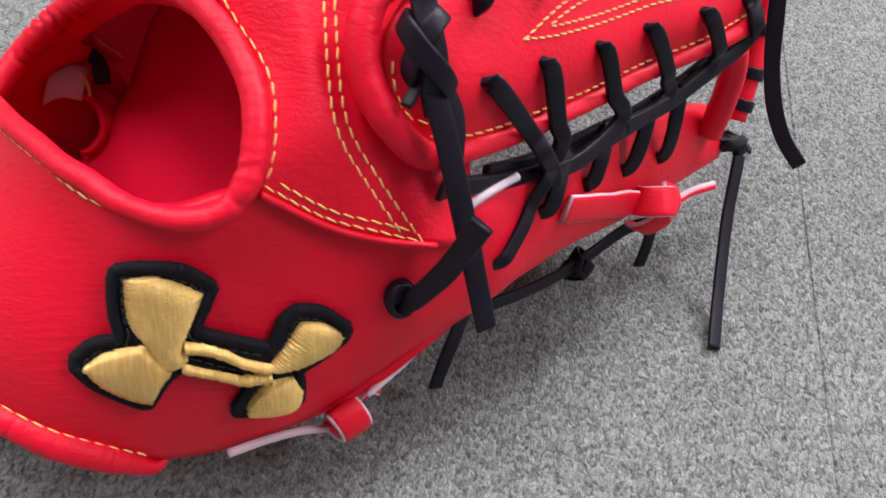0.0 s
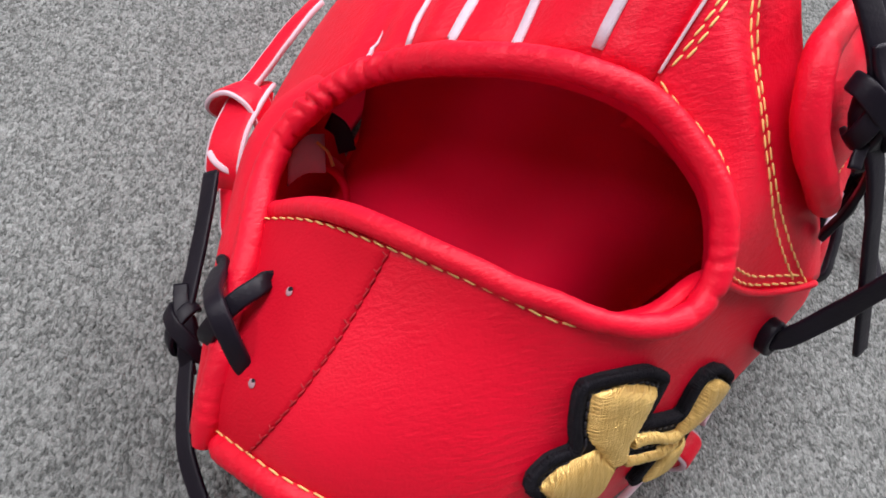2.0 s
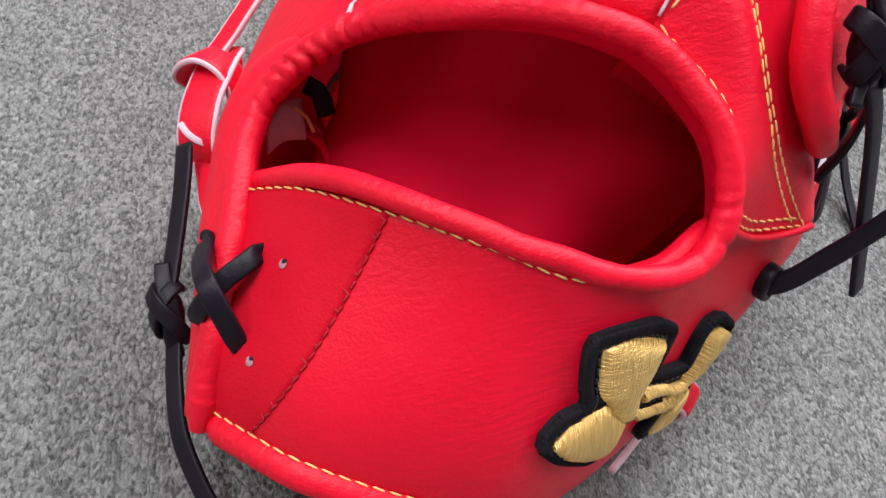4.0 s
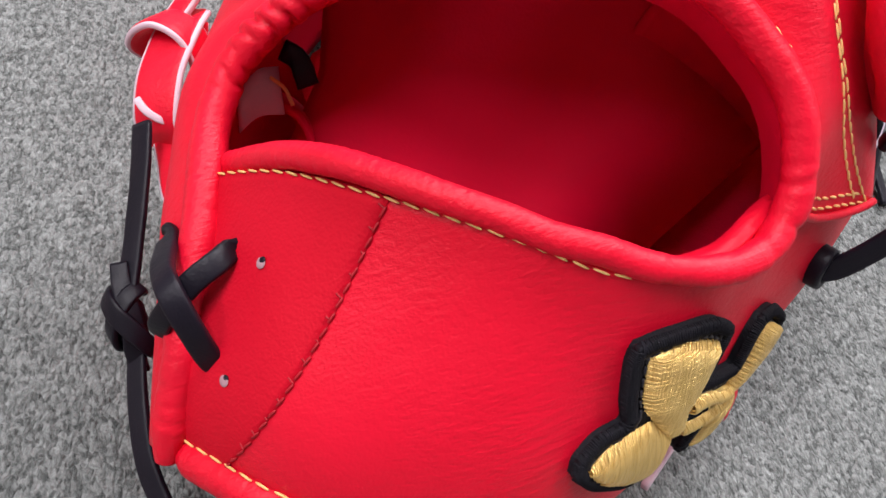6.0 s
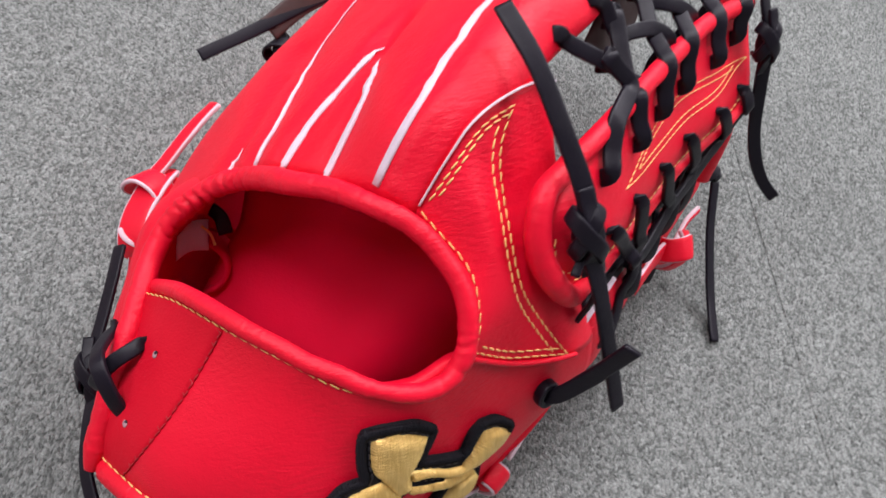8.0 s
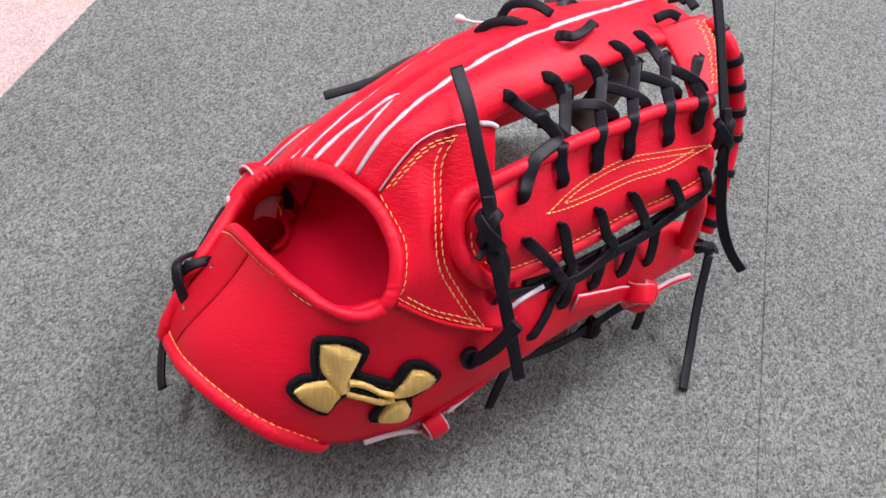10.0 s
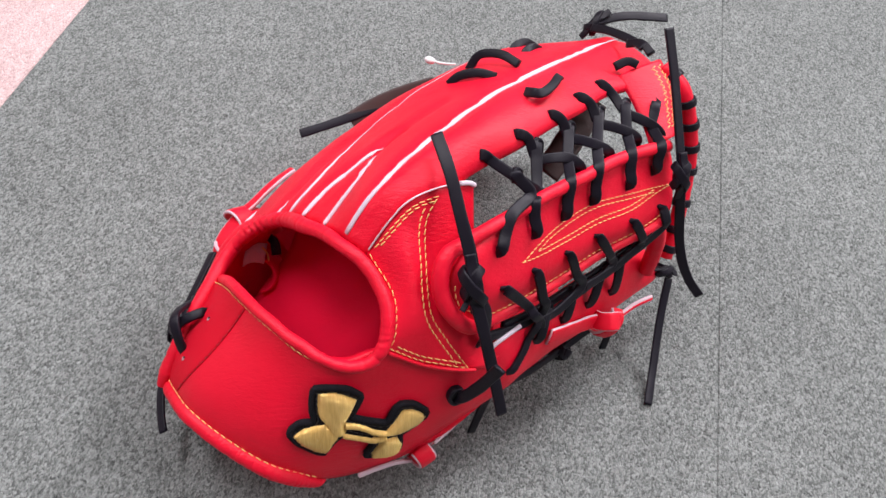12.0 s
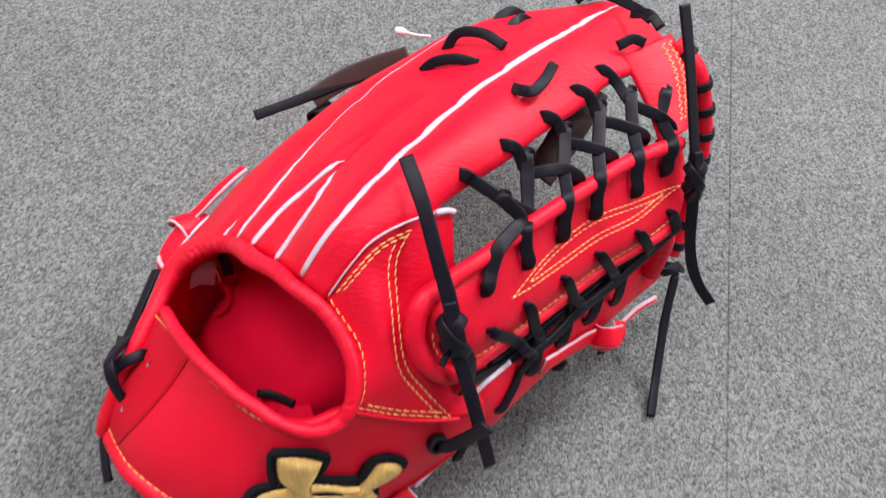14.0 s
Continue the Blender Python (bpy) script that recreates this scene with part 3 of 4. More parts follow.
pucker = bmesh.new()
for k in range(1, 28, 2):
    r = facing[k]
    a, n = drape(face_tree, r[-1], 0.15, FRONT)
    b = drape(face_tree, r[-2].lerp(r[-1], 0.4) + Vector((0, 0.8, 0.8)), 0.05, FRONT)[0]
    b = a + (b - a).normalized() * (1.1 + 0.5 * math.sin(k * 2.3))
    rows = [[p + n * 0.22 * math.sin(g) + (b - a).cross(n).normalized() * 0.22 * math.cos(g) for g in (0.0, 1.57, 3.14, 4.71)] for p in (a, a.lerp(b, 0.5), b)]
    grid(pucker, rows, closed=True)
tagged(part("cross_stitching", pucker, RED_THREAD, glove), kind="stuff")

for spot in ((-134, 43, 100), (-149, 27, 86)):
    q, n = drape(face_tree, spot, 0.3, FRONT)
    bm = bmesh.new()
    turn = n.to_track_quat("Z", "Y").to_matrix().to_4x4()
    ball(bm, q, (1.35, 1.3, 0.3), turn, 12)
    ob = part("lace_hole", bm, HOLE, glove, "empty punched lace hole with pale edge")
    # black bead set on the leather stands in for the shade inside the hole
    bm = bmesh.new()
    ball(bm, q + n * 0.15 + Vector((0.5, 0.2, 0.3)), (0.9, 1.0, 0.35), turn, 10)
    part("hole_shade", bm, BLACK, ob)


def flat_round(w, h, n=18):
    """The section of a lace: flat, with full rounded edges."""
    out = []
    for k in range(n):
        a = 2 * math.pi * (k + 0.5) / n
        c, s = math.cos(a), math.sin(a)
        out.append((w / 2 * math.copysign(abs(c) ** 0.38, c), h / 2 * math.copysign(abs(s) ** 0.5, s)))
    return out


# ---- embroidered patch on the strap ----
PATCH_AT, PATCH_X, PATCH_Y = Vector((-62.1, -10.7, 103.3)), Vector((1.0, 0.013, -0.009)), Vector((0, 0.574, 0.819))


def press(p, lift):
    """Straight on to the strap along the patch's own normal."""
    way = PATCH_X.cross(PATCH_Y).normalized()
    if way.dot(FRONT) < 0:
        way = -way
    q, n, _, _ = strap_tree.ray_cast(p + way * 40, -way)
    if q is None:
        return drape(strap_tree, p, lift, FRONT)[0]
    return q + (n if n.dot(way) > 0 else -n) * lift


def settle(outline):
    """The shape as it lies: its halves are spread a little by the bend of the strap."""
    part01 = lambda v: min(1.0, max(0.0, v))
    out = []
    for x, y in outline:
        w = part01((x - 4) / 14)
        dx = 2.0 * (1 - w) * part01(y / 6) * part01(-x / 12) - 2.0 * w * (1 - 0.7 * part01((x - 34) / 10))
        dy = 3.0 * (1 - w) * part01((y + 14) / 18) + w * (-2.6 + 0.8 * part01((y + 14) / 8) - 1.8 * part01((-22 - y) / 8))
        out.append((x + dx, y + dy))
    return out


gold_threads = bmesh.new()


def satin(bm, rim, degrees, low, high, rng):
    """Rows of thread side by side across a flat shape, arched over its padding."""
    along = Vector((math.cos(radians(degrees)), math.sin(radians(degrees)), 0))
    over = Vector((-along.y, along.x, 0))
    n = len(rim)
    s = min(p.dot(over) for p in rim) + 0.25
    end = max(p.dot(over) for p in rim)
    while s < end:
        cuts = []
        for a, b in zip(rim, rim[1:] + rim[:1]):
            da, db = a.dot(over) - s, b.dot(over) - s
            if (da < 0) != (db < 0):
                cuts.append(a.lerp(b, da / (da - db)).dot(along))
        cuts.sort()
        for u, v in zip(cuts[::2], cuts[1::2]):
            if v - u < 1.0:
                continue
            u, v = u - rng.uniform(0, 0.55), v + rng.uniform(0, 0.55)
            top = low + (high - low) * min(1.0, (v - u) / 14) ** 0.5
            k = max(4, int((v - u) / 1.6))
            pts = []
            for i in range(k + 1):
                f = i / k
                p = along * (u + (v - u) * f) + over * (s + rng.uniform(-0.05, 0.05))
                lift = low - 0.5 + (top - low + 0.9) * max(0.0, math.sin(math.pi * f)) ** 0.42
                pts.append(press(PATCH_AT + PATCH_X * p.x + PATCH_Y * p.y, lift))
            rows = []
            for p, side, up in frames_along(pts, PATCH_X.cross(PATCH_Y)):
                rows.append([p + side * 0.21 * math.cos(a) + up * 0.2 * math.sin(a) for a in (0.0, 1.05, 2.09, 3.14, 4.19, 5.24)])
            grid(bm, rows, closed=True)
        s += rng.uniform(0.29, 0.36)


def cornered(outline, r=1.1):
    """The outline with short straight runs beside each sharp corner, so that it stays sharp."""
    p = [Vector((x, y, 0)) for x, y in outline]
    out = []
    for k, q in enumerate(p):
        a, b = p[k - 1] - q, p[(k + 1) % len(p)] - q
        if a.angle(-b) > 0.6:
            out += [q + a.normalized() * min(r, a.length * 0.3), q + (a.normalized() + b.normalized()) * 0.12, q + b.normalized() * min(r, b.length * 0.3)]
        else:
            out.append(q)
    return out


def patch(name, outline, mat, parent, low, high, puff, label="", threads=None):
    """A padded flat shape lying on the strap; outline in the patch's own plane."""
    n = max(48, int(len(outline) * 6))
    rim2 = spline(cornered(settle(outline)), n, closed=True)
    bm = bmesh.new()
    vs = [bm.verts.new(p) for p in rim2]
    bm.faces.new(vs)
    bmesh.ops.triangulate(bm, faces=bm.faces[:])
    for _ in range(2):
        bmesh.ops.subdivide_edges(bm, edges=[e for e in bm.edges if e.calc_length() > 3], cuts=1)
        bmesh.ops.triangulate(bm, faces=bm.faces[:])
    edge = [v.co.copy() for v in bm.verts if v.is_boundary]
    top = {}
    for v in bm.verts:
        d = min((v.co - e).length for e in edge)
        lift = low + (high - low) * min(1.0, d / puff) ** 0.5
        p = PATCH_AT + PATCH_X * v.co.x + PATCH_Y * v.co.y
        top[v] = press(p, lift)
    border = [e for e in bm.edges if e.is_boundary]
    made = bmesh.ops.extrude_edge_only(bm, edges=border)
    for v, q in top.items():
        v.co = q * MM
    for g in made["geom"]:
        if isinstance(g, bmesh.types.BMVert):
            p = PATCH_AT + PATCH_X * g.co.x + PATCH_Y * g.co.y
            g.co = press(p, -0.5) * MM
    if threads is not None:
        satin(gold_threads, rim2, threads, low, high + 0.3, random.Random(len(outline) * 7))
    return part(name, bm, mat, parent, label)


PATCH_SHAPE = [
    (-16.9, 10.1), (-9, 11.5), (3.2, 10.8), (12.9, 7.5), (10.9, 1.3), (6.5, -6.5), (15.8, -7.9), (25.2, -11.1), (28.1, -4), (32.8, -0.2), (40.5, -2.2),
    (48.8, -9.5), (46.5, -14.6), (39.6, -20.5), (35, -23.4), (35.5, -28.4), (34.7, -34.6), (24.2, -36.9), (13.2, -37.3), (12, -33.7), (18.3, -24.2),
    (9.1, -22.5), (0.9, -19.3), (-3.1, -23.4), (-9, -32.7), (-14.1, -31.3), (-24, -24.4), (-29.5, -17.4), (-28.5, -12.8), (-22.7, -9), (-16.2, -8.2), (-17.2, -3), (-18.3, 5)]


def inset(shape, by):
    """A closed outline drawn in evenly by a little."""
    out = []
    for k, p in enumerate(shape):
        a, b = Vector(shape[k - 1]), Vector(shape[(k + 1) % len(shape)])
        t = (b - a).normalized()
        out.append((p[0] + t.y * by, p[1] - t.x * by))
    return out


PATCH_SHAPE = inset(PATCH_SHAPE, 0.7)
ground = patch("embroidered_patch", PATCH_SHAPE, PATCH, glove, 1.6, 2.2, 2.0, "black embroidered patch with raised gold shapes")
outline = spline(cornered(settle(PATCH_SHAPE)), 240, closed=True)
outline = [p + (outline[(k + 1) % 240] - outline[k - 1]).normalized().cross(Vector((0, 0, 1))) * 1.3 for k, p in enumerate(outline)]
cord = [press(PATCH_AT + PATCH_X * p.x + PATCH_Y * p.y, 2.2) for p in outline]
cord.append(cord[0].copy())
part("patch_border", sweep(cord, flat_round(3.0, 2.3), tuple(PATCH_X.cross(PATCH_Y))), PATCH, ground, "thick black stitched border")
bm = bmesh.new()
rng = random.Random(5)
for k in range(520):
    f = k / 520 * 240
    a, b = outline[int(f)], outline[(int(f) + 1) % 240]
    p, out = a.lerp(b, f % 1), (b - a).normalized().cross(Vector((0, 0, 1)))
    w = 1.6 + rng.uniform(0, 0.18)
    pts = []
    for d, lift in ((-1.0, 1.7), (-0.75, 3.1), (0.0, 3.6), (0.75, 3.1), (1.0, 0.8)):
        q = p + out * w * d
        pts.append(press(PATCH_AT + PATCH_X * q.x + PATCH_Y * q.y, lift))
    rows = [[p + side * 0.28 * math.cos(g) + up * 0.28 * math.sin(g) for g in (0.0, 1.57, 3.14, 4.71)] for p, side, up in frames_along(pts, PATCH_X.cross(PATCH_Y))]
    grid(bm, rows, closed=True)
tagged(part("border_threads", bm, PATCH, ground), kind="stuff")
bm = bmesh.new()
run = [p + (outline[(k + 1) % 240] - outline[k - 1]).normalized().cross(Vector((0, 0, 1))) * 2.5 for k, p in enumerate(outline)]
for k in range(0, 240, 3):
    pts = [press(PATCH_AT + PATCH_X * p.x + PATCH_Y * p.y, 2.5) for p in (run[k], run[(k + 1) % 240], run[(k + 2) % 240])]
    vs = grid(bm, [[p + side * 0.34 * math.cos(g) + up * 0.34 * math.sin(g) for g in (0.0, 1.05, 2.09, 3.14, 4.19, 5.24)] for p, side, up in frames_along(pts, PATCH_X.cross(PATCH_Y))], closed=True)
    bm.faces.new(vs[0])
    bm.faces.new(vs[-1])
tagged(part("border_stitching", bm, BLACK_THREAD, ground), kind="stuff")
patch("gold_shape", [(-13.2, 6.5), (-2.8, 7.2), (7.5, 3.3), (4.7, -3.5), (1.4, -10), (1.8, -15.9), (-4.3, -18.2), (-7.6, -11.4), (-11.5, -4.7)], GOLD, ground, 2.8, 5.0, 3.5, "raised gold thread embroidery", threads=15)
patch("gold_shape", [(-25.4, -17.2), (-18.7, -12.8), (-9.1, -11.1), (-2.1, -18.3), (-7, -25), (-9.3, -30.1), (-15.4, -27.8), (-21.7, -23.1)], GOLD_CROSS, ground, 2.8, 5.0, 3.5, "raised gold thread embroidery", threads=62)
patch("gold_shape", [(34.2, -6.1), (40.4, -7.6), (46.1, -12.4), (42, -17.1), (34, -20.9), (26.9, -21.3), (24.7, -19.2), (29.4, -13.3)], GOLD_CROSS, ground, 2.8, 5.0, 3.5, "raised gold thread embroidery", threads=-38)
patch("gold_shape", [(16.4, -35.6), (19.7, -28.6), (23.7, -24.4), (31.6, -23.8), (34.7, -28.3), (33.6, -33.3), (25.8, -36.1)], GOLD, ground, 2.8, 5.0, 3.5, "raised gold thread embroidery", threads=20)
patch("gold_shape", [(1.2, -10.2), (6.5, -10.6), (12.5, -12), (18, -14.8), (25.5, -18.4), (24.6, -20.4), (17.5, -17.2), (12.2, -14.6), (6.5, -13), (1.5, -12.6)], GOLD, ground, 4.0, 5.6, 1.4, "raised gold thread embroidery", threads=75)
patch("gold_shape", [(0.5, -16.2), (6, -18.2), (12.4, -19.6), (18, -20.8), (25, -20.8), (25.5, -23), (18, -23.2), (12, -22), (6, -20.6), (0, -18.6)], GOLD, ground, 4.0, 5.6, 1.4, "raised gold thread embroidery", threads=80)

tagged(part("gold_threads", gold_threads, GOLD, ground), kind="stuff")


# ---- laces ----
HEART = Vector((20, 95, 80))


def lace(points, w=6.4, h=2.1, mat=BLACK, name="lace", label="", up=None, n=None, parent=glove):
    pts = spline(points, n or max(10, int(length([Vector(p) for p in points]) / 1.4)))
    ups = [Vector(up) if up else (p - HEART).normalized() for p in pts]
    uneven = lambda s: 1.0 + 0.07 * noise.noise(pts[0] * 0.3 + Vector((s * 5, 0, 0)))
    return part(name, sweep(pts, flat_round(w, h), ups, uneven), mat, parent, label)


def tied_band(centre, axis, chord, r, h, w, mat=RED, label="red leather knot with pale cut edges", edge=1.8):
    """A leather strip pulled flat round another one: a low arch with pale cut edges."""
    c, a, x = Vector(centre), Vector(axis).normalized(), Vector(chord)
    x = (x - a * x.dot(a)).normalized()
    o = a.cross(x)
    if o.dot(Vector((0, -0.4, 0.9))) < 0:
        o = -o
    pts, ups = [], []
    for k in range(25):
        q = math.pi * (-0.12 + 1.24 * k / 24)
        ups.append((x * math.cos(q) * h + o * math.sin(q) * r).normalized())
        pts.append(c + x * r * math.cos(q) + o * h * math.sin(q) + a * 1.2 * math.sin(q))
    ob = part("red_knot", sweep(pts, flat_round(w - edge, 3.2), ups), mat, glove, label)
    if edge:
        part("cut_edge", sweep(pts, flat_round(w, 2.4), ups), FELT, ob)
    bm = bmesh.new()
    turn = Matrix((x, o, a)).transposed().to_4x4()
    ball(bm, c + o * h * 0.1, (r * 0.98, h * 1.0, w * 0.5), turn, 14)
    part("knot_core", bm, mat, ob)
    return ob


def coil(centre, axis, r, thick, turns=2.2, rise=3.0, mat=BLACK, name="knot", label="", parent=glove):
    """A pulled-tight knot: flat lace wound slantwise round a core, with one band crossing over it."""
    q = Vector(axis).to_track_quat("Z", "Y").to_matrix()
    c = Vector(centre)
    z = Vector(axis).normalized()
    ob = None
    for k, (lean, size, wide, spin) in enumerate(((0.55, 1.0, 2.3, 0.0), (-0.75, 1.12, 2.1, 2.0))):
        pts = []
        for j in range(30):
            a = 2 * math.pi * j / 29 + spin
            pts.append(c + z * (rise * (0.5 - k) + 0.4) + q @ Vector((r * size * math.cos(a), r * size * 0.82 * math.sin(a), r * lean * math.cos(a + 0.6) )))
        ups = [(p - c - z * (p - c).dot(z)).normalized() for p in pts]
        bm = sweep(pts, flat_round(thick * wide, thick * 0.66), ups)
        if k == 0:
            ball(bm, c, (r * 0.98, r * 0.8, rise * 1.25), q.to_4x4(), 12)
            ob = part(name, bm, mat, parent, label)
        else:
            part("knot_band", bm, mat, ob)
    return ob


def tied_knot(centre, down, face, size=1.0, mat=BLACK, name="knot"):
    """A pulled overhand knot in a flat lace: three bands that cross over each other round a small core."""
    c, a = Vector(centre), Vector(down).normalized()
    f = Vector(face)
    f = (f - a * f.dot(a)).normalized()
    side = a.cross(f)

    def place(rows):
        return [c + (a * p + side * q + f * r) * size for p, q, r in rows]

    def band(rows, w, label, parent):
        pts = spline(place(rows), 40)
        ups = [((p - c) - a * (p - c).dot(a) * 0.6).normalized() for p in pts]
        return part(label, sweep(pts, flat_round(w * size, 2.4 * size), ups, lambda s: 0.82 + 0.18 * math.sin(math.pi * s)), mat, parent)

    ob = band([(-17, 0, 0), (-11, -0.6, 1.8), (-5, -2, 3.4), (2, -2.4, 3.4), (8, -0.6, 2.2), (15, 0, 0)], 6.2, name, glove)
    band([(9, -3, -3), (9, -4.8, 0), (4, -3.6, 4.2), (-2.5, 0.6, 5.6), (-7.5, 3.8, 3.4), (-8.5, 4.6, -1), (-5, 1, -4)], 5.8, "knot_band", ob)
    band([(-8, -3, -3.5), (-9, -4.4, 0), (-6.5, -2, 3.8), (0, 3.0, 4.8), (5.5, 4.8, 1.8), (6.5, 3, -3.5)], 5.4, "knot_band", ob)
    bm = bmesh.new()
    turn = Matrix((a, side, f)).transposed().to_4x4()
    ball(bm, c, (9.0 * size, 5.0 * size, 4.2 * size), turn, 12)
    part("knot_core", bm, mat, ob)
    return ob


def edged_lace(points, w=7.5, up=None, name="red_lace", n=None, edge=1.0):
    """A cut strip of red leather whose edges show the pale flesh side."""
    ob = lace(points, w - edge, 3.0, RED, name, "red leather lace with pale cut edges", up, n)
    lace(points, w, 2.3, FELT, "cut_edge", "", up, n, ob)
    return ob


lace([(-15, 85, 207), (-9, 66, 200), (-4, 48, 189), (1, 33, 177), (3, 25, 168)], 6.6)
tied_knot((3.5, 24, 162), (0.15, -0.45, -0.88), (-0.25, -0.75, 0.5), 1.05)
lace([(1.5, 19, 157), (-0.5, 16.5, 154.5), (-2.0, 14.5, 153)], 3.2, 1.8, up=(-0.5, -0.6, 0.6))
lace([(3, 22, 160), (8, 13, 148), (16, 0, 122), (24, -14, 94)], 6.4, up=(0.3, -0.9, 0.3))
lace([(6, 22, 158), (12, 18, 146), (13, 15, 132), (11, 14, 120)], 5.6, up=(0.6, -0.7, 0.2))
lace([(-1, 2, 88), (2.5, -3.5, 93), (10, -5.5, 108), (14, -6.5, 120), (18, -7.5, 133)], 6.8, up=(-0.25, -0.62, 0.75))
q, n = drape(strap_tree, (0.5, -3, 92), 1.2, FRONT)
m = n.to_track_quat("Z", "Y").to_matrix()
part("lace_loop", sweep([q + m @ Vector((3.9 * math.cos(a), 5.2 * math.sin(a), 0)) for a in [2 * math.pi * k / 28 for k in range(29)]], flat_round(2.6, 5.0), tuple(n)), BLACK, glove)
bm = bmesh.new()
ball(bm, q, (4.0, 4.8, 0.8), m.to_4x4(), 14)
part("lace_end", bm, BLACK, glove)

# upper row: cross strands from the finger's holes, upright strands hooked over them and bound down on the web
UP = Vector((0.1, -0.45, 0.9))
HOLES = [(9.5, 89, 188), (30, 105, 186.5), (52, 124, 182), (72, 142.5, 178), (90.5, 161, 174)]
HOOKS = [(27.5, 77.8, 186), (43, 103, 182), (65, 121, 178), (87, 139, 173), (107, 152, 168), (126.5, 152.3, 166.8)]
CROSS = [(41, 76.8, 174), (61.2, 99, 176), (80.7, 111, 174), (102.5, 126, 170), (122, 138, 164)]
BENDS = [(44.8, 73.3, 170), (69, 95.5, 169), (90, 111, 164), (109.5, 124, 162.4), (127, 132, 158)]
ENDS = [(18.9, 43.1, 164), (39.8, 57, 161), (59.4, 73.3, 156.3), (78.9, 87.2, 153), (103.2, 100.4, 151.1), (122.6, 114.8, 148.6)]
top_line = spline(WEB_TOP, 120)
CAMSIDE = Vector((-0.25, -0.62, 0.74))


def over_binding(line, p, way, lift):
    return min(line, key=lambda q: (q - p).length) + way * lift


def web_end(e):
    q, n = drape(web_tree, e, 1.6, FRONT)
    return [q + n * 1.2 + Vector((0, 0.5, 2.5)), q - n * 3.5 - Vector((0, 0, 0.5))]


for k in range(5):
    h, hook, c, b = [Vector(p[k]) for p in (HOLES, HOOKS, CROSS, BENDS)]
    h, n = drape(back_tree, h, 0.6, UP)
    edge = drape(back_tree, h.lerp(hook, 0.55), 1.8, UP)[0]
    low = Vector(ENDS[k + 1])
    under = hook.lerp(Vector(CROSS[k - 1]) if k else Vector((36.5, 71, 178)), 0.3)
    lace([h - n * 4.5 + Vector((-0.5, 0.5, 0)), h + n * 0.9 + (edge - h).normalized() * 1.0, edge, under - CAMSIDE * 2.4, under.lerp(c, 0.5) - CAMSIDE * 0.6, c - CAMSIDE * 0.4,
          c.lerp(b, 0.65) + Vector((2.2, 0.5, 0.6)), b - CAMSIDE * 2.0, b.lerp(low, 0.22) - CAMSIDE * 6.0 + Vector((-3, 0, 0)), b.lerp(low, 0.45) - CAMSIDE * 9.5 + Vector((-4, 0, 0))], 5.9, 2.4, up=CAMSIDE)
for k in range(6):
    hook, e = Vector(HOOKS[k]), Vector(ENDS[k])
    start = [hook + Vector((3, 3, -10)), hook + Vector((2, 3.4, -3))] if k < 5 else [hook + Vector((3, 7, -5)), hook + Vector((2, 4, -1))]
    mids = [Vector(CROSS[k - 1]) - CAMSIDE * 3.4] if k else [Vector((36.5, 71, 178))]
    bar = over_binding(top_line, mids[0].lerp(e, 0.5), CAMSIDE, 5.4)
    lace([*start, hook + CAMSIDE * 1.2, hook.lerp(mids[0], 0.35) + CAMSIDE * 0.4, *mids, mids[0].lerp(bar, 0.55) + CAMSIDE * 0.3, bar, bar.lerp(e, 0.5) + CAMSIDE * 1.0, *web_end(e)], 6.3, 2.5, up=CAMSIDE)

# lower row, from the web across to the thumb
FWD = Vector((0.2, -0.85, 0.4))
low_line = spline(WEB_LOW, 120)
STRANDS = [
    ((25, 31, 146), [(43, 35, 119), (48, 37, 110), (50, 37, 104), (49, 36, 99)], 0.95),
    ((42.8, 45.2, 141.5), [(51, 44, 117), (51, 43, 110), (48, 40, 104)], 0.8),
    ((64.7, 60.8, 136.6), [(75, 62, 115), (77, 61, 110), (72, 56, 106), (60, 46, 104), (48, 38, 106)], 0.8),
    ((85.3, 75.1, 134.3), [(97, 79, 112), (100, 79, 107), (95, 74, 103), (82, 64, 103), (66, 52, 104)], 0.8),
    ((109.2, 87.3, 132.8), [(118, 91, 114), (118, 90, 109), (110, 84, 105), (96, 74, 103), (80, 63, 104)], 0.8),
    ((130.4, 101.3, 129.3), [(136, 103, 116), (132, 100, 111), (120, 91, 108), (106, 82, 104)], 0.8),
]
for start, rest, share in STRANDS:
    q, n = drape(web_tree, start, 1.8, FRONT)
    bar = over_binding(low_line, q.lerp(Vector(rest[0]), share), FWD, 5.4)
    lace([q - n * 4 + Vector((0, 0, 0.5)), q + n * 1.0, bar, *[Vector(p) + FWD * (3.4 if k == 0 else 2.4) for k, p in enumerate(rest)]], 5.8, 2.7, up=FWD)
for a, b in (((54, 40, 107), (49, 32, 95)), ((73, 56, 104), (69, 48, 91)), ((94, 72, 100), (90, 64, 82)), ((109, 82, 98), (110, 77, 76))):
    a = Vector(a)
    q, n = drape(thumb_tree, b, 1.6, FWD)
    lace([a + Vector((2, 3, 3)) - FWD * 1.5, a, a.lerp(q, 0.55) + FWD * 2.2, q + n * 1.0, q - n * 3 + Vector((-1, -1, -2))], 6.0, up=FWD)
for run, back in (([(15, 16, 120), (32, 26, 112.5), (46, 35.5, 107.5), (60, 46, 104.5)], 3.5), ([(27, 25, 116), (40, 33.5, 111.5), (52, 41.5, 108.5), (73, 57, 105), (96, 73, 103.5), (118, 89, 107.5), (134, 101, 115)], 4.5)):
    lace([Vector(p) - FWD * back for p in run], 5.6, 3.2, up=FWD)
